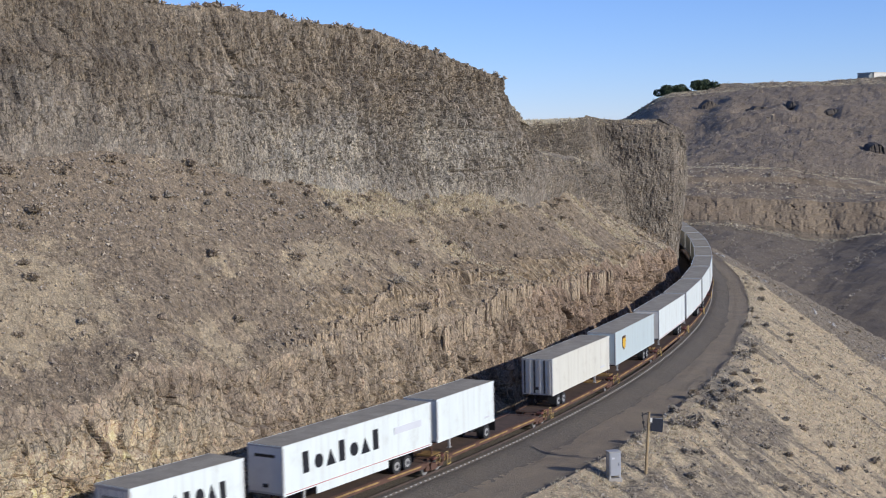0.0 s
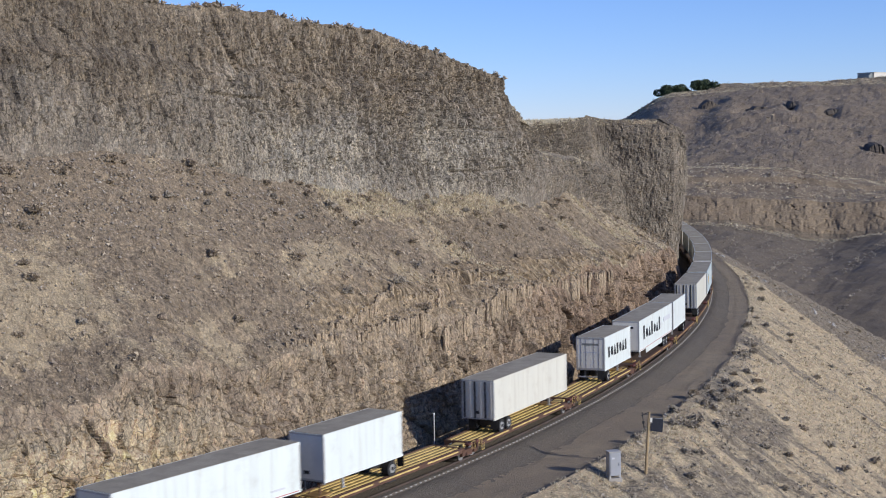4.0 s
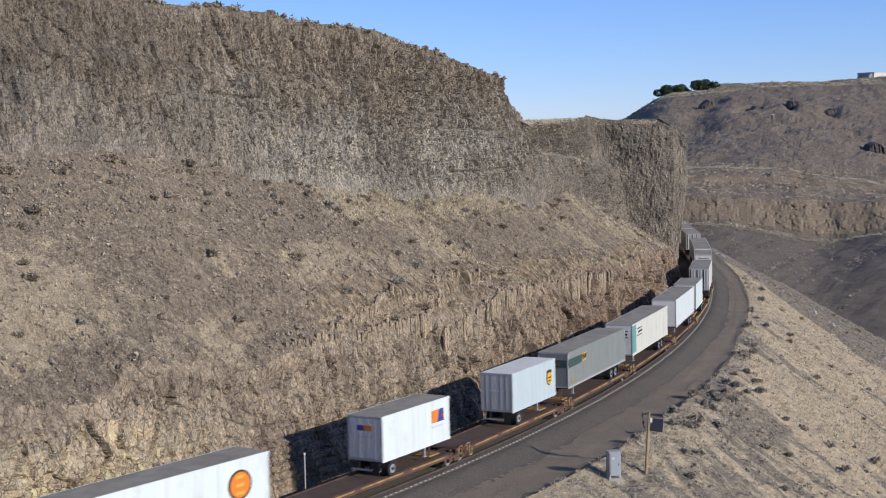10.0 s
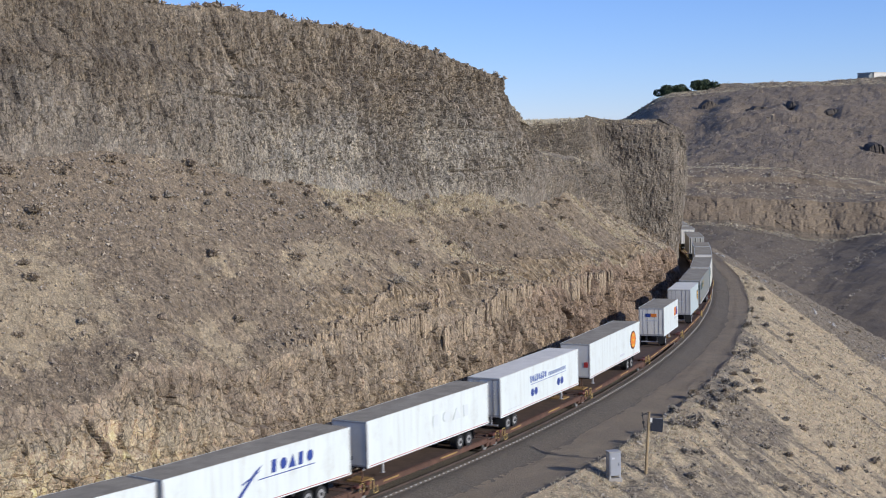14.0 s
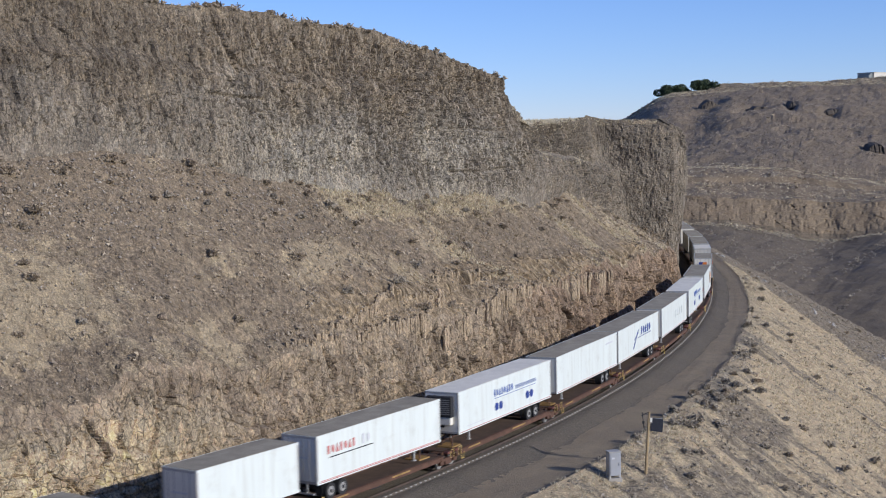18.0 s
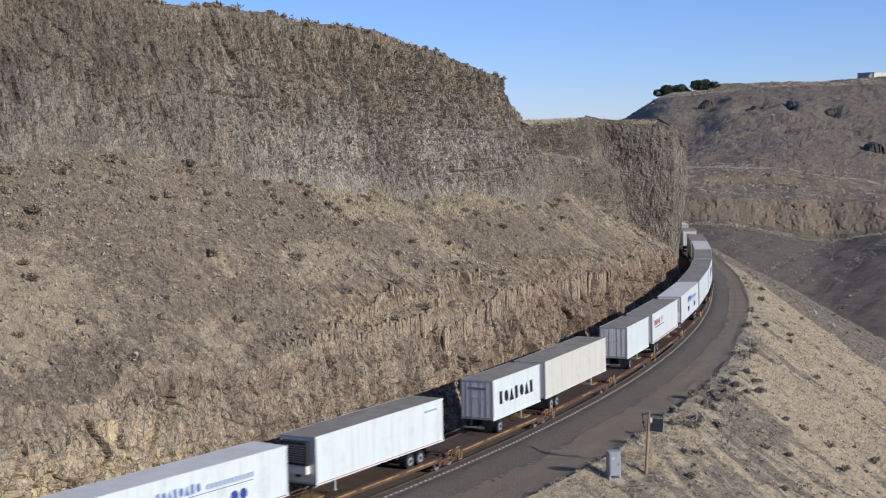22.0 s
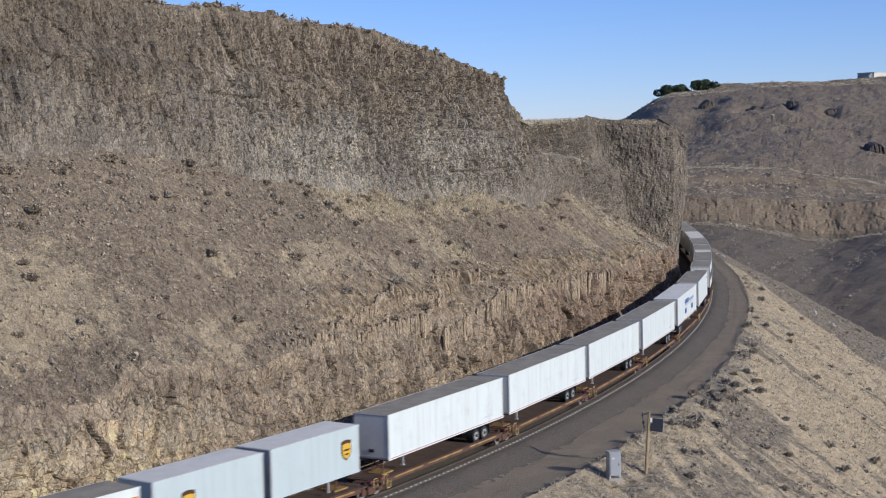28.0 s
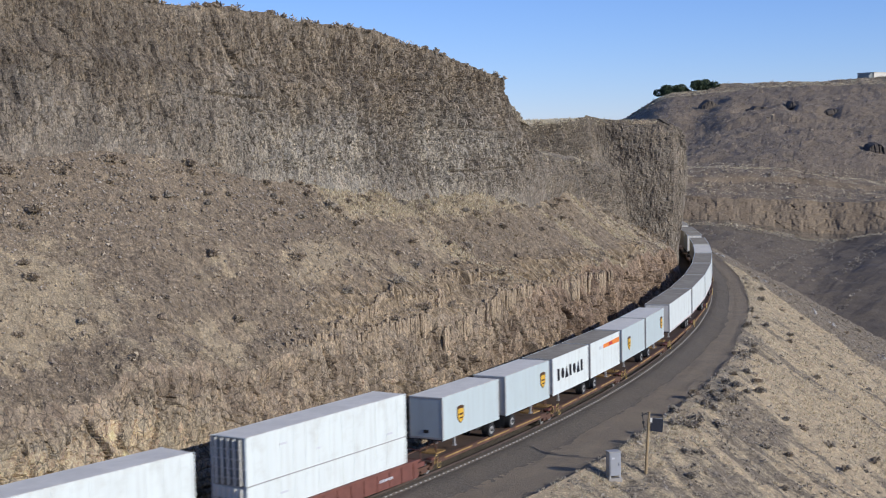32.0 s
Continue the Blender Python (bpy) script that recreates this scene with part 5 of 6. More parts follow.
def shield(cx, cz, w, h):
    return [(cx - w, cz + h), (cx - w * 0.3, cz + h * 1.12), (cx + w * 0.3, cz + h * 1.12), (cx + w, cz + h), (cx + w, cz - h * 0.2), (cx + w * 0.7, cz - h * 0.65), (cx, cz - h), (cx - w * 0.7, cz - h * 0.65), (cx - w, cz - h * 0.2)]


MARKINGS = {
    "black_word_short": lambda L: [("wordmark", word(0.13 * L, 0.88 * L, 3.1, 4.05, 7), INK, -0.06)],
    "black_word_long": lambda L: [("wordmark", word(0.11 * L, 0.64 * L, 3.05, 4.35, 7, (1, 2, 4, 5)), INK, -0.04), ("wordmark", word(0.73 * L, 0.93 * L, 3.6, 4.05, 7), GHOST, -0.04)],
    "gold_shield": lambda L: [("badge", [shield(0.2 * L, 3.7, 0.62, 0.62)], BROWN, 0), ("badge_field", [shield(0.2 * L, 3.66, 0.5, 0.46)], GOLD, 0)],
    "front_shield": lambda L: [("badge", [shield(0.84 * L, 3.62, 0.5, 0.6)], BROWN, 0), ("badge_field", [shield(0.84 * L, 3.56, 0.42, 0.46)], GOLD, 0), ("badge_bar", [quad(0.84 * L - 0.28, 0.84 * L + 0.26, 3.62, 3.74), quad(0.84 * L - 0.2, 0.84 * L + 0.2, 3.36, 3.46)], BROWN, 0)],
    "rear_shield": lambda L: [("badge", [shield(0.3 * L, 3.43, 0.5, 0.6)], BROWN, 0), ("badge_field", [shield(0.3 * L, 3.37, 0.42, 0.46)], GOLD, 0), ("badge_bar", [quad(0.3 * L - 0.28, 0.3 * L + 0.26, 3.43, 3.55), quad(0.3 * L - 0.2, 0.3 * L + 0.2, 3.17, 3.27)], BROWN, 0)],
    "orange_oval": lambda L: [("oval_border", [ring(0.85 * L, 3.55, 0.95, 0.85)], BROWN, 0), ("oval", [ring(0.85 * L, 3.55, 0.8, 0.73)], ORANGE, 0), ("oval_bars", [quad(0.85 * L - 0.35, 0.85 * L + 0.3, 3.0, 3.18), quad(0.85 * L - 0.35, 0.85 * L + 0.3, 3.45, 3.63), quad(0.85 * L - 0.35, 0.85 * L + 0.3, 3.92, 4.1)], GOLD, 0), ("small_mark", word(0.58 * L, 0.66 * L, 2.55, 2.75, 3), GHOST, 0)],
    "blue_dots": lambda L: [("wordmark", word(0.36 * L, 0.57 * L, 3.78, 4.32, 8), MID_BLUE, -0.04), ("wordmark", [quad((0.585 + 0.02 * i) * L, (0.597 + 0.02 * i) * L, 3.8, 4.08) for i in range(12)], LIGHT_BLUE, 0), ("underline", [quad(0.36 * L, 0.82 * L, 3.62, 3.655)], MID_BLUE, 0), ("dots", [ring(x * L, 3.0, 0.3, 0.3, 16) for x in (0.38, 0.425, 0.72, 0.765)], BLUE, 0), ("small_mark", [quad(0.08 * L, 0.26 * L, 2.42, 2.46)], GHOST, 0)],
    "ghost_word": lambda L: [("wordmark", word(0.5 * L, 0.85 * L, 3.2, 4.0, 4), FAINT, -0.05)],
    "blue_slanted": lambda L: [("wordmark", word(0.5 * L, 0.75 * L, 3.65, 4.4, 5), BLUE, 0.12), ("swash", [[(0.34 * L, 2.6), (0.36 * L, 2.6), (0.49 * L, 4.3), (0.45 * L, 4.0)], [(0.38 * L, 3.4), (0.47 * L, 3.9), (0.48 * L, 4.0), (0.38 * L, 3.5)]], BLUE, 0), ("underline", [quad(0.47 * L, 0.78 * L, 3.45, 3.5)], BLUE, 0)],
    "red_word": lambda L: [("wordmark", word(0.08 * L, 0.3 * L, 3.75, 4.27, 7), PALE_RED, -0.04), ("wordmark", word(0.33 * L, 0.4 * L, 3.75, 4.35, 2), GHOST, 0), ("underline", [quad(0.09 * L, 0.42 * L, 3.5, 3.56)], INK, 0), ("bottom_stripe", [quad(0.02 * L, 0.98 * L, 2.2, 2.24)], PALE_RED, 0)],
    "flag_square": lambda L: [("badge", [[(0.72 * L, 3.5), (0.8 * L, 3.5), (0.83 * L, 4.35), (0.72 * L, 4.35)]], ORANGE, 0), ("badge_half", [[(0.8 * L + 0.03, 3.5), (0.9 * L, 3.5), (0.9 * L, 4.35), (0.83 * L + 0.03, 4.35)]], BLUE, 0), ("badge_tip", [[(0.86 * L, 3.95), (0.9 * L, 3.5), (0.9 * L, 4.0)]], RED, 0), ("small_mark", word(0.72 * L, 0.9 * L, 3.15, 3.3, 6), GHOST, 0)],
    "orange_band": lambda L: [("band", [[(0.42 * L, 4.15), (0.98 * L, 4.1), (0.98 * L, 4.55), (0.42 * L, 4.45)]], ORANGE, 0), ("band_fade", [quad(0.3 * L, 0.42 * L, 4.15, 4.42)], GHOST, 0), ("band_mark", word(0.62 * L, 0.72 * L, 4.18, 4.45, 3), RED, 0)],
    "teal_edge": lambda L: [("teal_panel", [quad(0.03, 0.09 * L, 2.3, 4.85)], TEAL, 0), ("logo_bars", [quad(0.12 * L, 0.25 * L, 4.35, 4.42), quad(0.12 * L, 0.25 * L, 3.7, 3.77)], INK, 0), ("wordmark", word(0.15 * L, 0.25 * L, 3.98, 4.15, 6), INK, 0)],
    "green_band": lambda L: [("band", [quad(0.02, 0.18 * L, 3.75, 4.45), [(0.18 * L, 3.75), (0.3 * L, 4.1), (0.3 * L, 4.4), (0.18 * L, 4.45)]], DKGREEN, 0), ("badge", [[(0.21 * L, 3.85), (0.285 * L, 3.85), (0.3 * L, 4.5), (0.225 * L, 4.5)]], GOLD, 0), ("wordmark", [quad((0.23 + 0.02 * i) * L, (0.24 + 0.02 * i) * L, 4.1, 4.3) for i in range(3)], INK, 0), ("low_badge", [ring(0.07 * L, 2.55, 0.5, 0.22, 12)], FADED_GOLD, 0)],
    "tiny_mark": lambda L: [("small_mark", word(0.8 * L, 0.92 * L, 4.3, 4.45, 6), GHOST, 0)],
    "low_mark": lambda L: [("small_mark", word(0.82 * L, 0.9 * L, 2.5, 2.62, 5), GHOST, 0)],
    "small_blue": lambda L: [("small_mark", word(0.84 * L, 0.94 * L, 4.36, 4.48, 6), LIGHT_BLUE, 0)],
    "none": lambda L: [],
}


# flat marks on the end that faces back: sideways and height limits
END_MARKS = {
    "green_band": (("end_band", (-1.2, 1.2, 3.8, 4.4), DKGREEN), ("end_badge", (-0.6, 0.6, 3.95, 4.3), FADED_GOLD)),
    "teal_edge": (("end_bar", (-0.9, 0.9, 4.35, 4.42), INK), ("end_bar", (-0.9, 0.9, 3.75, 3.82), INK), ("end_wordmark", (-0.8, 0.5, 4.0, 4.16), INK)),
    "black_word_long": (("end_wordmark", (-0.75, 0.75, 4.3, 4.48), INK),),
    "black_word_short": (("end_wordmark", (-0.75, 0.75, 4.3, 4.48), GREY),),
    "flag_square": (("end_badge", (-0.55, 0.05, 4.05, 4.4), ORANGE), ("end_badge_half", (0.06, 0.6, 4.05, 4.4), BLUE)),
    "orange_oval": (("end_badge", (-1.15, -0.8, 3.0, 3.45), RED),),
}


def end_doors(t, paint, guard):
    part("door_frame", boxes((-0.05, 0.0, -1.3, -1.18, FLOOR, TOP), (-0.05, 0.0, 1.18, 1.3, FLOOR, TOP), (-0.05, 0.0, -1.18, 1.18, TOP - 0.16, TOP), (-0.05, 0.0, -1.18, 1.18, FLOOR, FLOOR + 0.16)), METAL, t)
    for a, b in ((-1.17, -0.01), (0.01, 1.17)):
        d = part("door", boxes((-0.035, 0.01, a, b, FLOOR + 0.17, TOP - 0.17), bevel=0.01), paint, t)
        m = (a + b) / 2
        part("lock_rod", rods(((-0.045, m - 0.2, FLOOR + 0.1), (-0.045, m - 0.2, TOP - 0.1), 0.014), ((-0.045, m + 0.25, FLOOR + 0.1), (-0.045, m + 0.25, TOP - 0.1), 0.014)), STEEL, d)
    part("lettering", boxes((-0.052, -0.036, -0.6, 0.6, 3.62, 3.72)), GHOST, t)
    if guard:
        part("underride_guard", boxes((-0.1, 0.0, -1.1, 1.1, FLOOR - 0.65, FLOOR - 0.55), (-0.08, 0.0, -0.6, -0.5, FLOOR - 0.6, FLOOR), (-0.08, 0.0, 0.5, 0.6, FLOOR - 0.6, FLOOR)), METAL, t)


def end_nose(t, paint):
    part("nose_panel", boxes((-0.03, 0.005, -1.22, 1.22, FLOOR + 0.12, TOP - 0.1), bevel=0.012), paint, t)
    part("nose_rail", boxes((-0.045, 0.0, -1.28, 1.28, FLOOR, FLOOR + 0.12), (-0.045, 0.0, -1.28, 1.28, TOP - 0.1, TOP), (-0.045, 0.0, -1.3, -1.22, FLOOR, TOP), (-0.045, 0.0, 1.22, 1.3, FLOOR, TOP)), METAL, t)
    part("hose_panel", boxes((-0.06, -0.03, -0.2, 0.2, FLOOR + 0.4, FLOOR + 0.62)), BLACK, t)


def end_reefer(t):
    end_nose(t, DOOR_WHITE)
    u = part("cooling_unit", boxes((-0.5, -0.04, -1.0, 1.0, 3.3, 4.75), bevel=0.05), BLACK, t)
    part("grille", boxes(*[(-0.52, -0.5, -0.85, 0.85, 3.5 + 0.14 * i, 3.57 + 0.14 * i) for i in range(8)]), STEEL, u)
    part("lower_cowl", boxes((-0.45, -0.04, -0.9, 0.9, 2.75, 3.28), bevel=0.04), DOOR_WHITE, t)


def end_ribs(t, paint):
    end_nose(t, paint)
    for i in range(6):
        part("rib", boxes((-0.09, -0.03, -1.05 + i * 0.42 - 0.07, -1.05 + i * 0.42 + 0.07, FLOOR + 0.1, TOP - 0.12)), BLACK if i % 2 else METAL, t)


def trailer(s, length, body, label, end="doors", wheels="front", mark="none", roof=None, skirt=False):
    t = tagged(new("semi_trailer"), label, "trailer", "trailers on the train")
    pup = length < 10
    part("body", boxes((0, length, -HALF, HALF, FLOOR, TOP), bevel=0.025), body, t)
    part("roof", boxes((0.06, length - 0.06, -HALF + 0.06, HALF - 0.06, TOP - 0.02, TOP + 0.025)), roof or ROOF, t)
    for y0, y1 in ((-HALF - 0.02, -HALF + 0.03), (HALF - 0.03, HALF + 0.02)):
        part("top_rail", boxes((0.0, length, y0, y1, TOP - 0.13, TOP + 0.02)), body, t)
        part("bottom_rail", boxes((0.0, length, y0 - 0.005 * (y0 < 0), y1, FLOOR - 0.06, FLOOR + 0.1)), METAL if body is GREY else body, t)
    if not pup and body is WHITE:
        part("reflective_tape", boxes((0.2, length - 0.2, -HALF - 0.034, -HALF - 0.02, FLOOR + 0.02, FLOOR + 0.07)), TAPE, t)
    part("corner_post", boxes((0.0, 0.1, -HALF - 0.012, -HALF + 0.02, FLOOR + 0.16, TOP - 0.13)), METAL, t)
    part("corner_post", boxes((length - 0.1, length, -HALF - 0.012, -HALF + 0.02, FLOOR + 0.16, TOP - 0.13)), METAL, t)
    white_end = body in (WHITE, CREAM)
    if end == "doors":
        end_doors(t, DOOR_GREY if body is PALE_BLUE else DOOR_WHITE, wheels == "rear")
    elif end == "reefer":
        end_reefer(t)
    elif end == "ribs":
        end_ribs(t, body)
    else:
        end_nose(t, DOOR_WHITE if white_end else body)
    for name, (y0, y1, z0, z1), paint in END_MARKS.get(mark, ()):
        part(name, boxes((-0.062, -0.03, y0, y1, z0, z1)), paint, t)
    for name, rows, paint, lean in MARKINGS[mark](length):
        proud = {"badge_field": 0.02, "badge_bar": 0.04, "oval": 0.02, "oval_bars": 0.04, "badge_tip": 0.02, "band_mark": 0.02, "wordmark": 0.01}.get(name, 0.0)
        for shape_row in rows:
            part(name, marks([shape_row], -HALF - 0.022 - proud, lean=lean if "word" in name else 0.0), paint, t)
    axles = ([1.2] if pup else [1.4, 2.65]) if wheels == "rear" else ([length - 1.2] if pup else [length - 4.2, length - 2.95] if not pup else [])
    for x in axles:
        for side in (-1, 1):
            road_wheel(x, side, t)
        part("axle", rods(((x, -0.9, DECK_Z + 0.5), (x, 0.9, DECK_Z + 0.5), 0.07)), BLACK, t)
    mid = sum(axles) / len(axles)
    part("suspension_frame", boxes((mid - 1.3, mid + 1.3, -0.6, -0.45, FLOOR - 0.5, FLOOR), (mid - 1.3, mid + 1.3, 0.45, 0.6, FLOOR - 0.5, FLOOR), *[(x - 0.1, x + 0.1, -0.6, 0.6, DECK_Z + 0.5, FLOOR) for x in axles]), BLACK, t)
    part("mud_flap", boxes((mid - 1.5 if wheels == "rear" else mid + 1.4, mid - 1.48 if wheels == "rear" else mid + 1.42, -1.25, -0.7, FLOOR - 0.8, FLOOR)), RUBBER, t)
    foot = length - 2.6 if wheels == "rear" else 2.6
    for side in (-1, 1):
        part("landing_leg", boxes((foot - 0.07, foot + 0.07, side * 0.75 - 0.07, side * 0.75 + 0.07, FLOOR - 0.85, FLOOR), (foot - 0.14, foot + 0.14, side * 0.75 - 0.12, side * 0.75 + 0.12, FLOOR - 0.9, FLOOR - 0.85)), METAL, t)
    pin = length - 1.0 if wheels == "rear" else 1.0
    part("kingpin_plate", boxes((pin - 0.45, pin + 0.45, -0.6, 0.6, FLOOR - 0.12, FLOOR + 0.01)), BLACK, t)
    part("floor", boxes((0.1, length - 0.1, -1.22, 1.22, FLOOR - 0.1, FLOOR + 0.01)), BLACK, t)
    if skirt:
        part("side_skirt", boxes((0.2 * length, length - 5.2, -HALF + 0.02, -HALF + 0.06, FLOOR - 0.55, FLOOR)), body, t)
    return runs(t, s, length)


def container(s, length, z0, z1, paint, label, lattice):
    c = tagged(new("shipping_container"), label, "container", "containers on the train")
    part("body", boxes((0.04, length - 0.04, -1.27, 1.27, z0 + 0.02, z1 - 0.02)), paint, c)
    part("roof", boxes((0.1, length - 0.1, -1.2, 1.2, z1 - 0.03, z1)), WHITE_ROOF, c)
    for x in np.arange(0.7, length - 0.3, 1.2):
        part("side_rib", shared("box_rib", boxes((0, 0.05, -1.285, -1.25, 0.15, 2.7)), WHITE), paint, c).location = (x, 0, z0)
    for x in (0.0, length - 0.16):
        for y in (-1.3, 1.14):
            part("corner_post", boxes((x, x + 0.16, y, y + 0.16, z0, z1)), paint, c)
    part("top_rail", boxes((0.0, length, -1.3, -1.24, z1 - 0.1, z1 - 0.005)), paint, c)
    part("bottom_rail", boxes((0.0, length, -1.3, -1.24, z0 + 0.005, z0 + 0.07)), METAL, c)
    part("end_panel", boxes((0.0, 0.045, -1.14, 1.14, z0 + 0.05, z1 - 0.05)), GREY if lattice else paint, c)
    for i in range(5):
        part("lock_rod", rods(((-0.03, -0.9 + i * 0.45, z0 + 0.1), (-0.03, -0.9 + i * 0.45, z1 - 0.1), 0.06)), DOOR_WHITE, c)
    part("cross_bar", boxes(*[(-0.05, 0.0, -1.1, 1.1, z0 + 0.45 + 0.55 * i, z0 + 0.53 + 0.55 * i) for i in range(4)]), METAL, c)
    for x, z, w in ((3.0, z0 + 1.9, 0.7), (6.6, z0 + 1.0, 0.25), (length - 2.2, z0 + 0.5, 0.6)):
        part("small_mark", marks([quad(x, x + w, z, z + 0.12)], -1.3), GHOST, c)
    return runs(c, s, length)


def truck(x, parent):
    """A two-axle bogie."""
    k = part("bogie", shared("bogie", boxes((-0.35, 0.35, -0.95, 0.95, 0.35, 0.62), (-0.2, 0.2, -0.3, 0.3, 0.55, 0.85)), BLACK), BLACK, parent)
    k.location = (x, 0, 0)
    for y in (-1.0, 1.0):
        f = part("side_frame", shared("side_frame", lambda bm: (box(bm, -1.15, 1.15, -0.07, 0.07, 0.5, 0.68), box(bm, -0.45, 0.45, -0.08, 0.08, 0.24, 0.5), box(bm, -1.2, -0.7, -0.1, 0.1, 0.3, 0.56), box(bm, 0.7, 1.2, -0.1, 0.1, 0.3, 0.56)), SILL_BROWN), SILL_BROWN, k)
        f.location = (0, y, 0)
        for wx in (-0.9, 0.9):
            w = part("rail_wheel", shared("rail_wheel", lambda bm: (disc(bm, 0, 0, 0, 0.42, 0.13, 20), disc(bm, 0, 0, 0, 0.17, 0.3, 10)), STEEL), STEEL, k)
            w.location = (wx, 0.76 * (1 if y > 0 else -1), 0.42)


def rail_car(s0, s1, style, hitch):
    """One unit of an articulated flat: centre sill, side sills, deck, hitch and a bogie under each joint."""
    bright = style == "yellow"
    c = tagged(new("flat_car"), "flat rail car with bright yellow deck boards" if bright else "rust-brown flat rail car with worn yellow side sills", "rail car", "cars of the train")
    L = s1 - s0 - 0.3
    part("centre_sill", boxes((0.0, L, -0.4, 0.4, 0.5, DECK_Z - 0.07), bevel=0.02), SILL_YELLOW if bright else SILL_BROWN, c)
    if bright:
        for y in (-1.2, -0.78, -0.3, 0.18, 0.66, 1.1):
            part("deck_board", boxes((1.0, L - 1.0, y - 0.09, y + 0.11, DECK_Z - 0.08, DECK_Z), bevel=0.012), SILL_YELLOW, c)
        part("deck_plate", boxes((0.9, L - 0.9, -1.3, 1.3, DECK_Z - 0.14, DECK_Z - 0.07)), SILL_BROWN, c)
    else:
        part("deck_plate", boxes((0.5, L - 0.5, -1.3, 1.3, DECK_Z - 0.09, DECK_Z)), DECK, c)
        for i in range(int(L // 1.5)):
            part("cross_bearer", shared("cross_bearer", boxes((-0.06, 0.06, -1.3, 1.3, 0.6, DECK_Z - 0.08)), SILL_BROWN), SILL_BROWN, c).location = (1.2 + i * 1.5, 0, 0)
    for y in (-1.0, 1.0):
        part("side_sill", boxes((1.2, L - 1.2, y * 1.36 - 0.05, y * 1.36 + 0.05, 0.68, DECK_Z + 0.03)), SILL_BROWN, c)
        for a, b in ((0.12, 0.32), (0.36, 0.62), (0.68, 0.9)) if style != "brown" else ((0.14, 0.24), (0.55, 0.68)):
            part("sill_stripe", boxes((a * L, b * L, y * 1.42 - 0.012, y * 1.42 + 0.012, 0.84, DECK_Z)), SILL_YELLOW if bright else WORN_YELLOW, c)
    part("stirrup", boxes((1.25, 1.3, -1.46, -1.42, 0.35, 0.8), (1.65, 1.7, -1.46, -1.42, 0.35, 0.8), (1.25, 1.7, -1.46, -1.42, 0.35, 0.4)), SILL_YELLOW, c)
    for x in (0.75, L - 1.0):
        part("end_beam", boxes((x, x + 0.25, -1.33, 1.33, 0.62, DECK_Z + 0.02)), SILL_BROWN, c)
    for h in hitch:
        k = part("hitch", lambda bm: (rod(bm, (h - 0.35, -0.45, DECK_Z - 0.02), (h, -0.25, FLOOR - 0.17), 0.05), rod(bm, (h - 0.35, 0.45, DECK_Z - 0.02), (h, 0.25, FLOOR - 0.17), 0.05), rod(bm, (h + 0.5, 0, DECK_Z - 0.02), (h, 0, FLOOR - 0.17), 0.06)), SILL_BROWN, c)
        part("hitch_plate", boxes((h - 0.4, h + 0.4, -0.45, 0.45, FLOOR - 0.18, FLOOR - 0.121), bevel=0.01), RED, k)
        part("hitch_base", boxes((h - 0.6, h + 0.7, -0.6, 0.6, DECK_Z - 0.01, DECK_Z + 0.1)), WORN_YELLOW, k)
    for x in (0.3, L - 0.5):
        part("hose", rods(((x, -0.5, 0.75), (x + 0.1, -0.7, 0.35), 0.035), ((x + 0.1, -0.7, 0.35), (x - 0.2, -0.75, 0.62), 0.035)), BLACK, c)
        part("grab_iron", rods(((x + 0.6, -1.43, 0.72), (x + 0.6, -1.43, DECK_Z + 0.32), 0.022), ((x + 1.0, -1.43, 0.72), (x + 1.0, -1.43, DECK_Z + 0.32), 0.022), ((x + 0.6, -1.43, DECK_Z + 0.32), (x + 1.0, -1.43, DECK_Z + 0.32), 0.022)), SILL_YELLOW, c)
        part("lever_box", boxes((x + 0.5, x + 1.1, -1.25, -0.85, DECK_Z, DECK_Z + 0.16), bevel=0.02), WELL_RED, c)
    part("wheel_guide", boxes((1.1, L - 1.1, -1.28, -1.2, DECK_Z, DECK_Z + 0.06), (1.1, L - 1.1, 1.2, 1.28, DECK_Z, DECK_Z + 0.06)), SILL_BROWN, c)
    part("brake_cylinder", rods(((L * 0.42, -1.0, 0.6), (L * 0.42 + 0.7, -1.0, 0.6), 0.14)), BLACK, c)
    truck(0.0, c)
    part("brake_rigging", boxes((L * 0.5 - 0.5, L * 0.5 + 0.4, -0.75, -0.45, 0.3, 0.6), (L * 0.3, L * 0.7, -0.6, -0.55, 0.35, 0.4)), BLACK, c)
    return runs(c, s0 + 0.15, L)


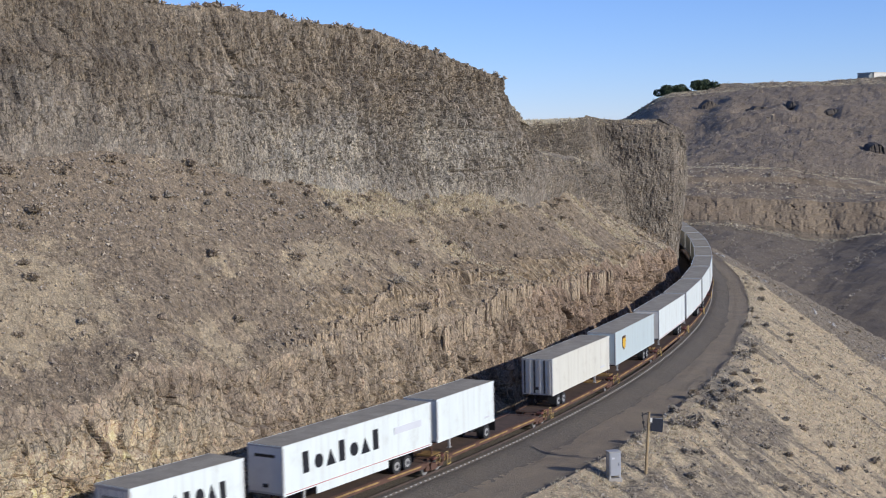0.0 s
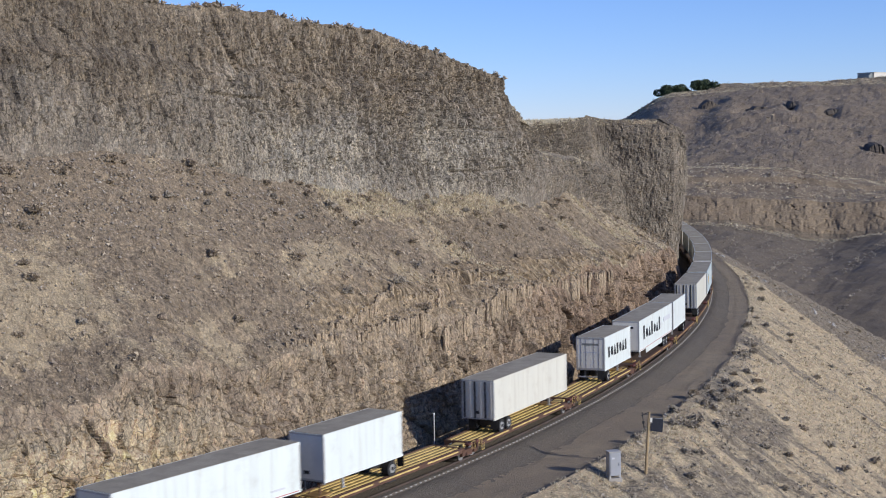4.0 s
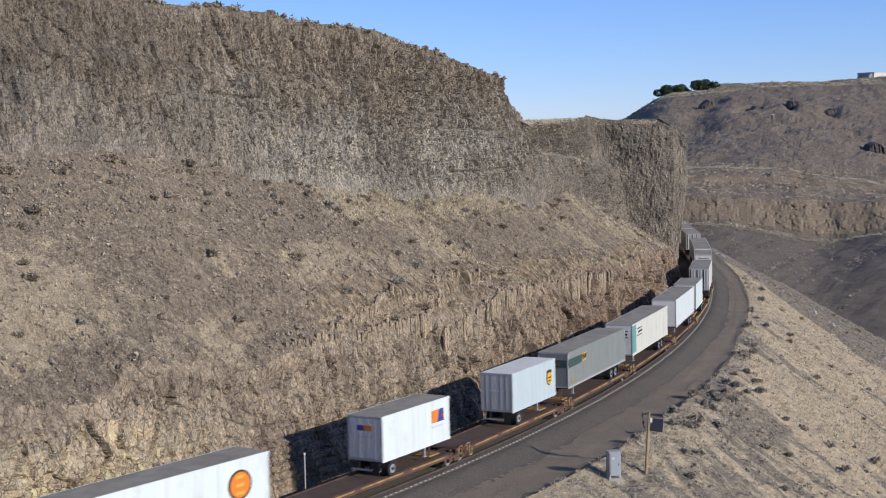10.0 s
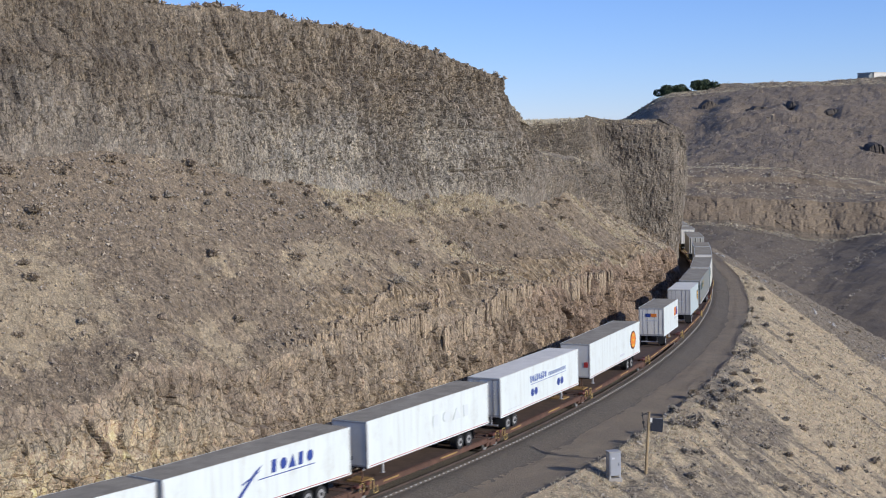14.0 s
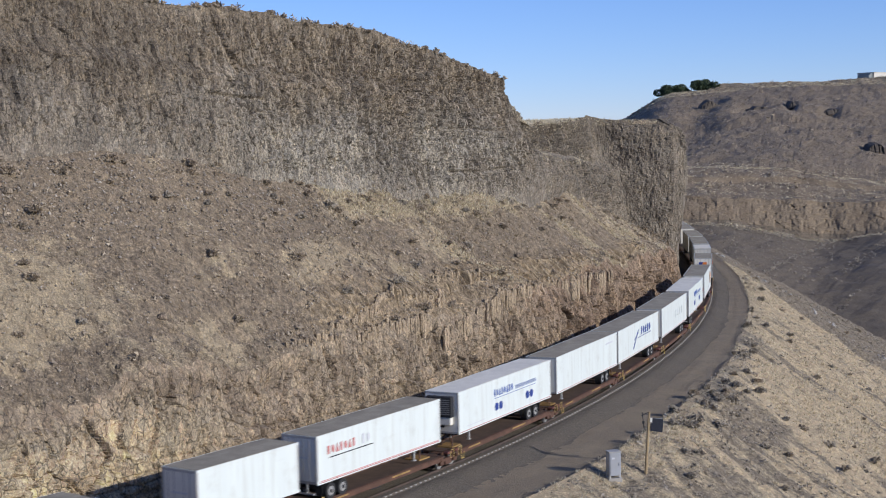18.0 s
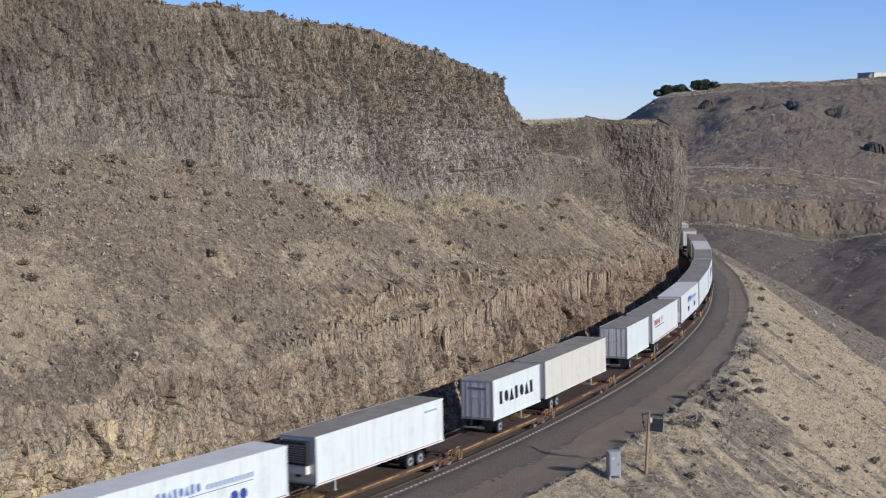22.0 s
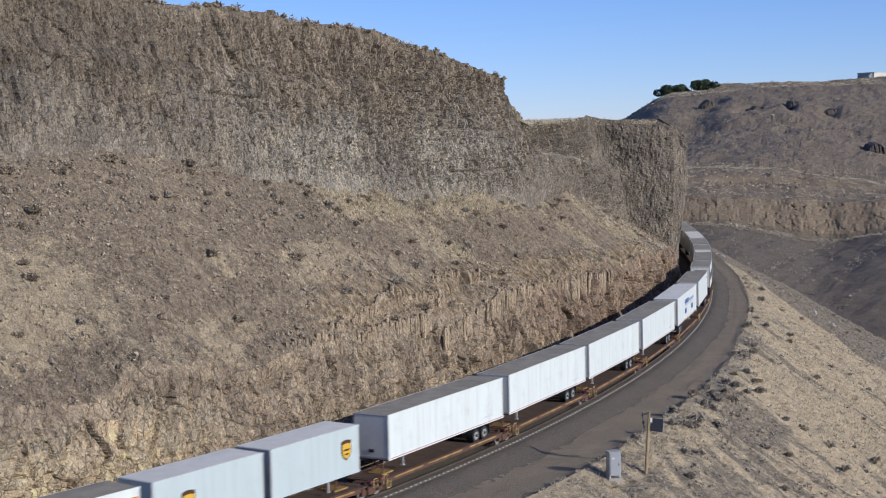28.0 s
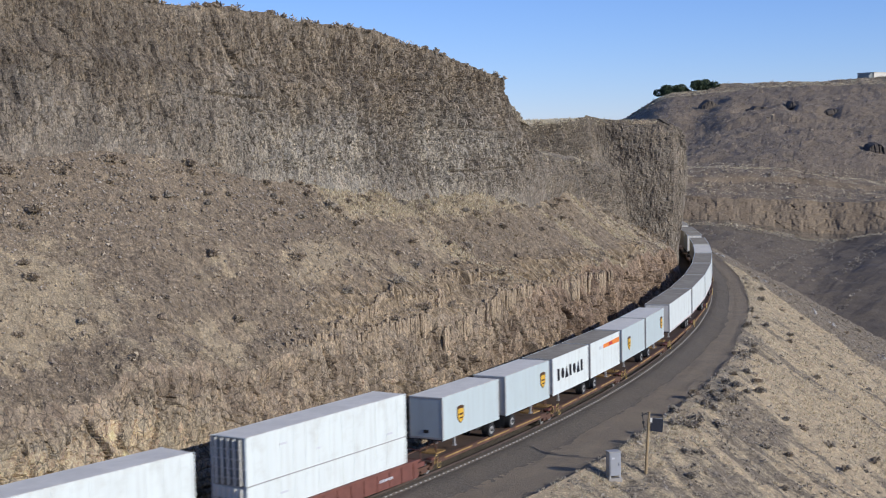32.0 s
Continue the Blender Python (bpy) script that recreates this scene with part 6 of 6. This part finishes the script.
def well_car(s0, s1):
    c = tagged(new("well_car"), "oxide-red well car carrying stacked containers", "rail car", "cars of the train")
    L = s1 - s0 - 0.3
    for y in (-1.0, 1.0):
        w = part("side_wall", boxes((1.0, L - 1.0, y * 1.45 - 0.05, y * 1.45 + 0.05, 0.3, 1.35)), WELL_RED, c)
        part("top_chord", boxes((0.8, L - 0.8, y * 1.45 - 0.1, y * 1.45 + 0.1, 1.35, 1.5)), WELL_RED, w)
        part("post", boxes(*[(x, x + 0.08, y * 1.52 - 0.03, y * 1.52 + 0.03, 0.3, 1.35) for x in np.arange(1.4, L - 1.2, 1.4)]), WELL_RED, w)
        part("small_mark", boxes(*[(L - 5.5 + 0.3 * i, L - 5.3 + 0.3 * i, y * 1.56 - 0.012, y * 1.56 + 0.012, 0.85, 1.02) for i in range(5)]), GHOST, w)
    part("well_floor", boxes((1.0, L - 1.0, -1.4, 1.4, 0.28, 0.35)), WELL_RED, c)
    part("end_deck", boxes((-0.1, 1.0, -1.3, 1.3, 0.85, 1.15), (L - 1.0, L + 0.1, -1.3, 1.3, 0.85, 1.15)), WELL_RED, c)
    part("hand_rail", rods(((L - 0.4, -1.3, 1.1), (L - 0.4, -1.3, 2.0), 0.025), ((L - 0.4, 1.3, 1.1), (L - 0.4, 1.3, 2.0), 0.025), ((L - 0.4, -1.3, 2.0), (L - 0.4, 1.3, 2.0), 0.025)), WELL_RED, c)
    truck(0.0, c)
    return runs(c, s0 + 0.15, L)


# rear end's place at the start, length, paint, end facing back, wheels, markings, and the words that tell it apart
W, R, F = WHITE, "rear", "front"
CONSIST = [
    (257, 16.15, W, "nose", F, "none", "white box semi-trailer riding on a rail car"),
    (239.5, 16.15, ORANGE, "nose", F, "none", "orange box semi-trailer riding on a rail car"),
    (221.5, 16.15, W, "ribs", F, "none", "white box semi-trailer riding on a rail car"),
    (203.5, 16.15, GREY, "nose", F, "none", "grey box semi-trailer riding on a rail car"),
    (185.5, 16.15, W, "nose", F, "none", "white box semi-trailer riding on a rail car"),
    (167.5, 16.15, W, "doors", R, "none", "white box semi-trailer riding on a rail car"),
    (149.5, 16.15, W, "nose", F, "none", "white box semi-trailer riding on a rail car"),
    (131.5, 16.15, CREAM, "nose", F, "none", "cream box semi-trailer riding on a rail car"),
    (113.5, 16.15, W, "nose", F, "none", "white box semi-trailer riding on a rail car"),
    (95.8, 16.15, W, "doors", R, "none", "white box semi-trailer riding on a rail car"),
    (78.0, 16.15, W, "nose", F, "none", "white box semi-trailer riding on a rail car"),
    (60.5, 16.15, W, "nose", F, "none", "white box semi-trailer riding on a rail car"),
    (43.1, 15.0, PALE_BLUE, "nose", F, "gold_shield", "pale grey box semi-trailer with a gold shield badge"),
    (26.6, 14.63, CREAM, "ribs", R, "low_mark", "off-white semi-trailer with a ribbed end"),
    (7.1, 8.53, W, "nose", F, "low_mark", "short white box semi-trailer on a rail car"),
    (-9.8, 16.15, W, "nose", F, "black_word_long", "long white semi-trailer with large black lettering blocks"),
    (-21.6, 8.53, W, "doors", R, "black_word_short", "short white semi-trailer with black lettering blocks"),
    (-45.8, 14.3, CREAM, "ribs", R, "none", "cream semi-trailer with a ribbed dark end"),
    (-67.3, 8.6, W, "nose", F, "none", "short white semi-trailer with a red badge at its end"),
    (-84.2, 14.7, W, "nose", F, "low_mark", "white box semi-trailer riding on a rail car"),
    (-105.5, 16.15, CREAM, "nose", F, "teal_edge", "cream semi-trailer with a teal panel at its corner"),
    (-124.3, 16.15, GREY, "nose", F, "green_band", "long grey semi-trailer with a dark green band"),
    (-135.7, 8.53, PALE_BLUE, "doors", R, "front_shield", "short pale grey semi-trailer with a gold shield badge"),
    (-154.2, 8.6, W, "doors", R, "flag_square", "short white semi-trailer with an orange and blue badge"),
    (-181.7, 16.3, W, "nose", F, "orange_oval", "long white semi-trailer with an orange oval badge"),
    (-200.6, 16.0, W, "doors", R, "blue_dots", "long white semi-trailer with blue lettering and dots"),
    (-218.7, 16.2, W, "nose", F, "ghost_word", "long white semi-trailer with faded lettering"),
    (-236.6, 16.2, W, "nose", F, "blue_slanted", "long white semi-trailer with slanted blue lettering"),
    (-253.1, 16.15, W, "nose", F, "tiny_mark", "long white box semi-trailer riding on a rail car"),
    (-270.5, 16.2, W, "reefer", F, "blue_dots", "long white refrigerated semi-trailer with blue lettering"),
    (-287.2, 14.2, W, "doors", R, "red_word", "white semi-trailer with red lettering and a red stripe"),
    (-297.4, 8.53, W, "doors", R, "none", "short plain white semi-trailer on a rail car"),
    (-319.4, 15.1, CREAM, "nose", R, "low_mark", "dusty off-white box semi-trailer on a rail car"),
    (-329.0, 8.6, W, "doors", R, "black_word_short", "short white semi-trailer with black lettering blocks"),
    (-351.2, 14.7, W, "reefer", F, "small_blue", "white refrigerated semi-trailer on a rail car"),
    (-369.9, 16.15, W, "doors", R, "blue_dots", "long white semi-trailer with blue lettering and dots"),
    (-388.3, 16.3, W, "doors", F, "low_mark", "long white box semi-trailer riding on a rail car"),
    (-406.0, 16.2, W, "nose", F, "none", "long white box semi-trailer riding on a rail car"),
    (-423.2, 16.3, W, "nose", F, "low_mark", "long white box semi-trailer riding on a rail car"),
    (-440.4, 16.2, W, "nose", F, "low_mark", "long white box semi-trailer riding on a rail car"),
    (-452.2, 8.6, PALE_BLUE, "doors", R, "front_shield", "short pale grey semi-trailer with a gold shield badge"),
    (-461.4, 8.6, PALE_BLUE, "nose", F, "rear_shield", "short pale grey semi-trailer with a gold shield badge"),
    (-470.9, 8.7, W, "doors", R, "orange_band", "short white semi-trailer with an orange band"),
    (-480.0, 8.6, W, "nose", F, "black_word_short", "short white semi-trailer with black lettering blocks"),
    (-489.1, 8.4, PALE_BLUE, "doors", R, "front_shield", "short pale grey semi-trailer with a gold shield badge"),
    (-498.8, 8.6, PALE_BLUE, "nose", F, "rear_shield", "short pale grey semi-trailer with a gold shield badge"),
]
JOINTS = [-501.2, -480.6, -462, -442.2, -423.7, -406.3, -388.8, -371.2, -352.6, -336.0, -319.7, -303.6, -288.2, -271.8, -253.7, -236.8, -219.6, -201.6, -183.2, -163.5, -144.5, -125.4, -106.8, -87, -68.3, -49.5, -30.5, -11.5, 6.8, 24.5, 42, 59.3]
JOINTS += [59.3 + 18.05 * i for i in range(1, 13)]
PINS = [s + 1.0 if w == F else s + L - 1.0 for s, L, _, _, w, _, _ in CONSIST]
for a, b in zip(JOINTS, JOINTS[1:]):
    rail_car(a, b, "yellow" if -69 < a < -12 else "worn" if a > -170 or a < -330 else "brown", [p - a - 0.15 for p in PINS if a + 0.8 < p < b - 0.8])
for s, L, paint, end, wheels, mark, label in CONSIST:
    trailer(s, L, paint, label, end, wheels, mark, WHITE_ROOF if mark in ("blue_dots", "rear_shield", "front_shield") else None, skirt=mark == "black_word_long")
for a, b in ((-521.3, -501.2), (-541.4, -521.3), (-561.5, -541.4)):
    well_car(a, b)
    container(a + 1.7, 16.15, 0.36, 3.22, WHITE, "white domestic shipping container low in a well car", False)
    container(a + 1.7, 16.15, 3.225, 6.08, WHITE, "white domestic shipping container stacked on another", True)


def motions():
    times = [i * 0.5 for i in range(65)]
    for ob, s, length in MOVERS:
        walk(ob, [(t, on_track(s + travelled(t), length)) for t in times])


motions()
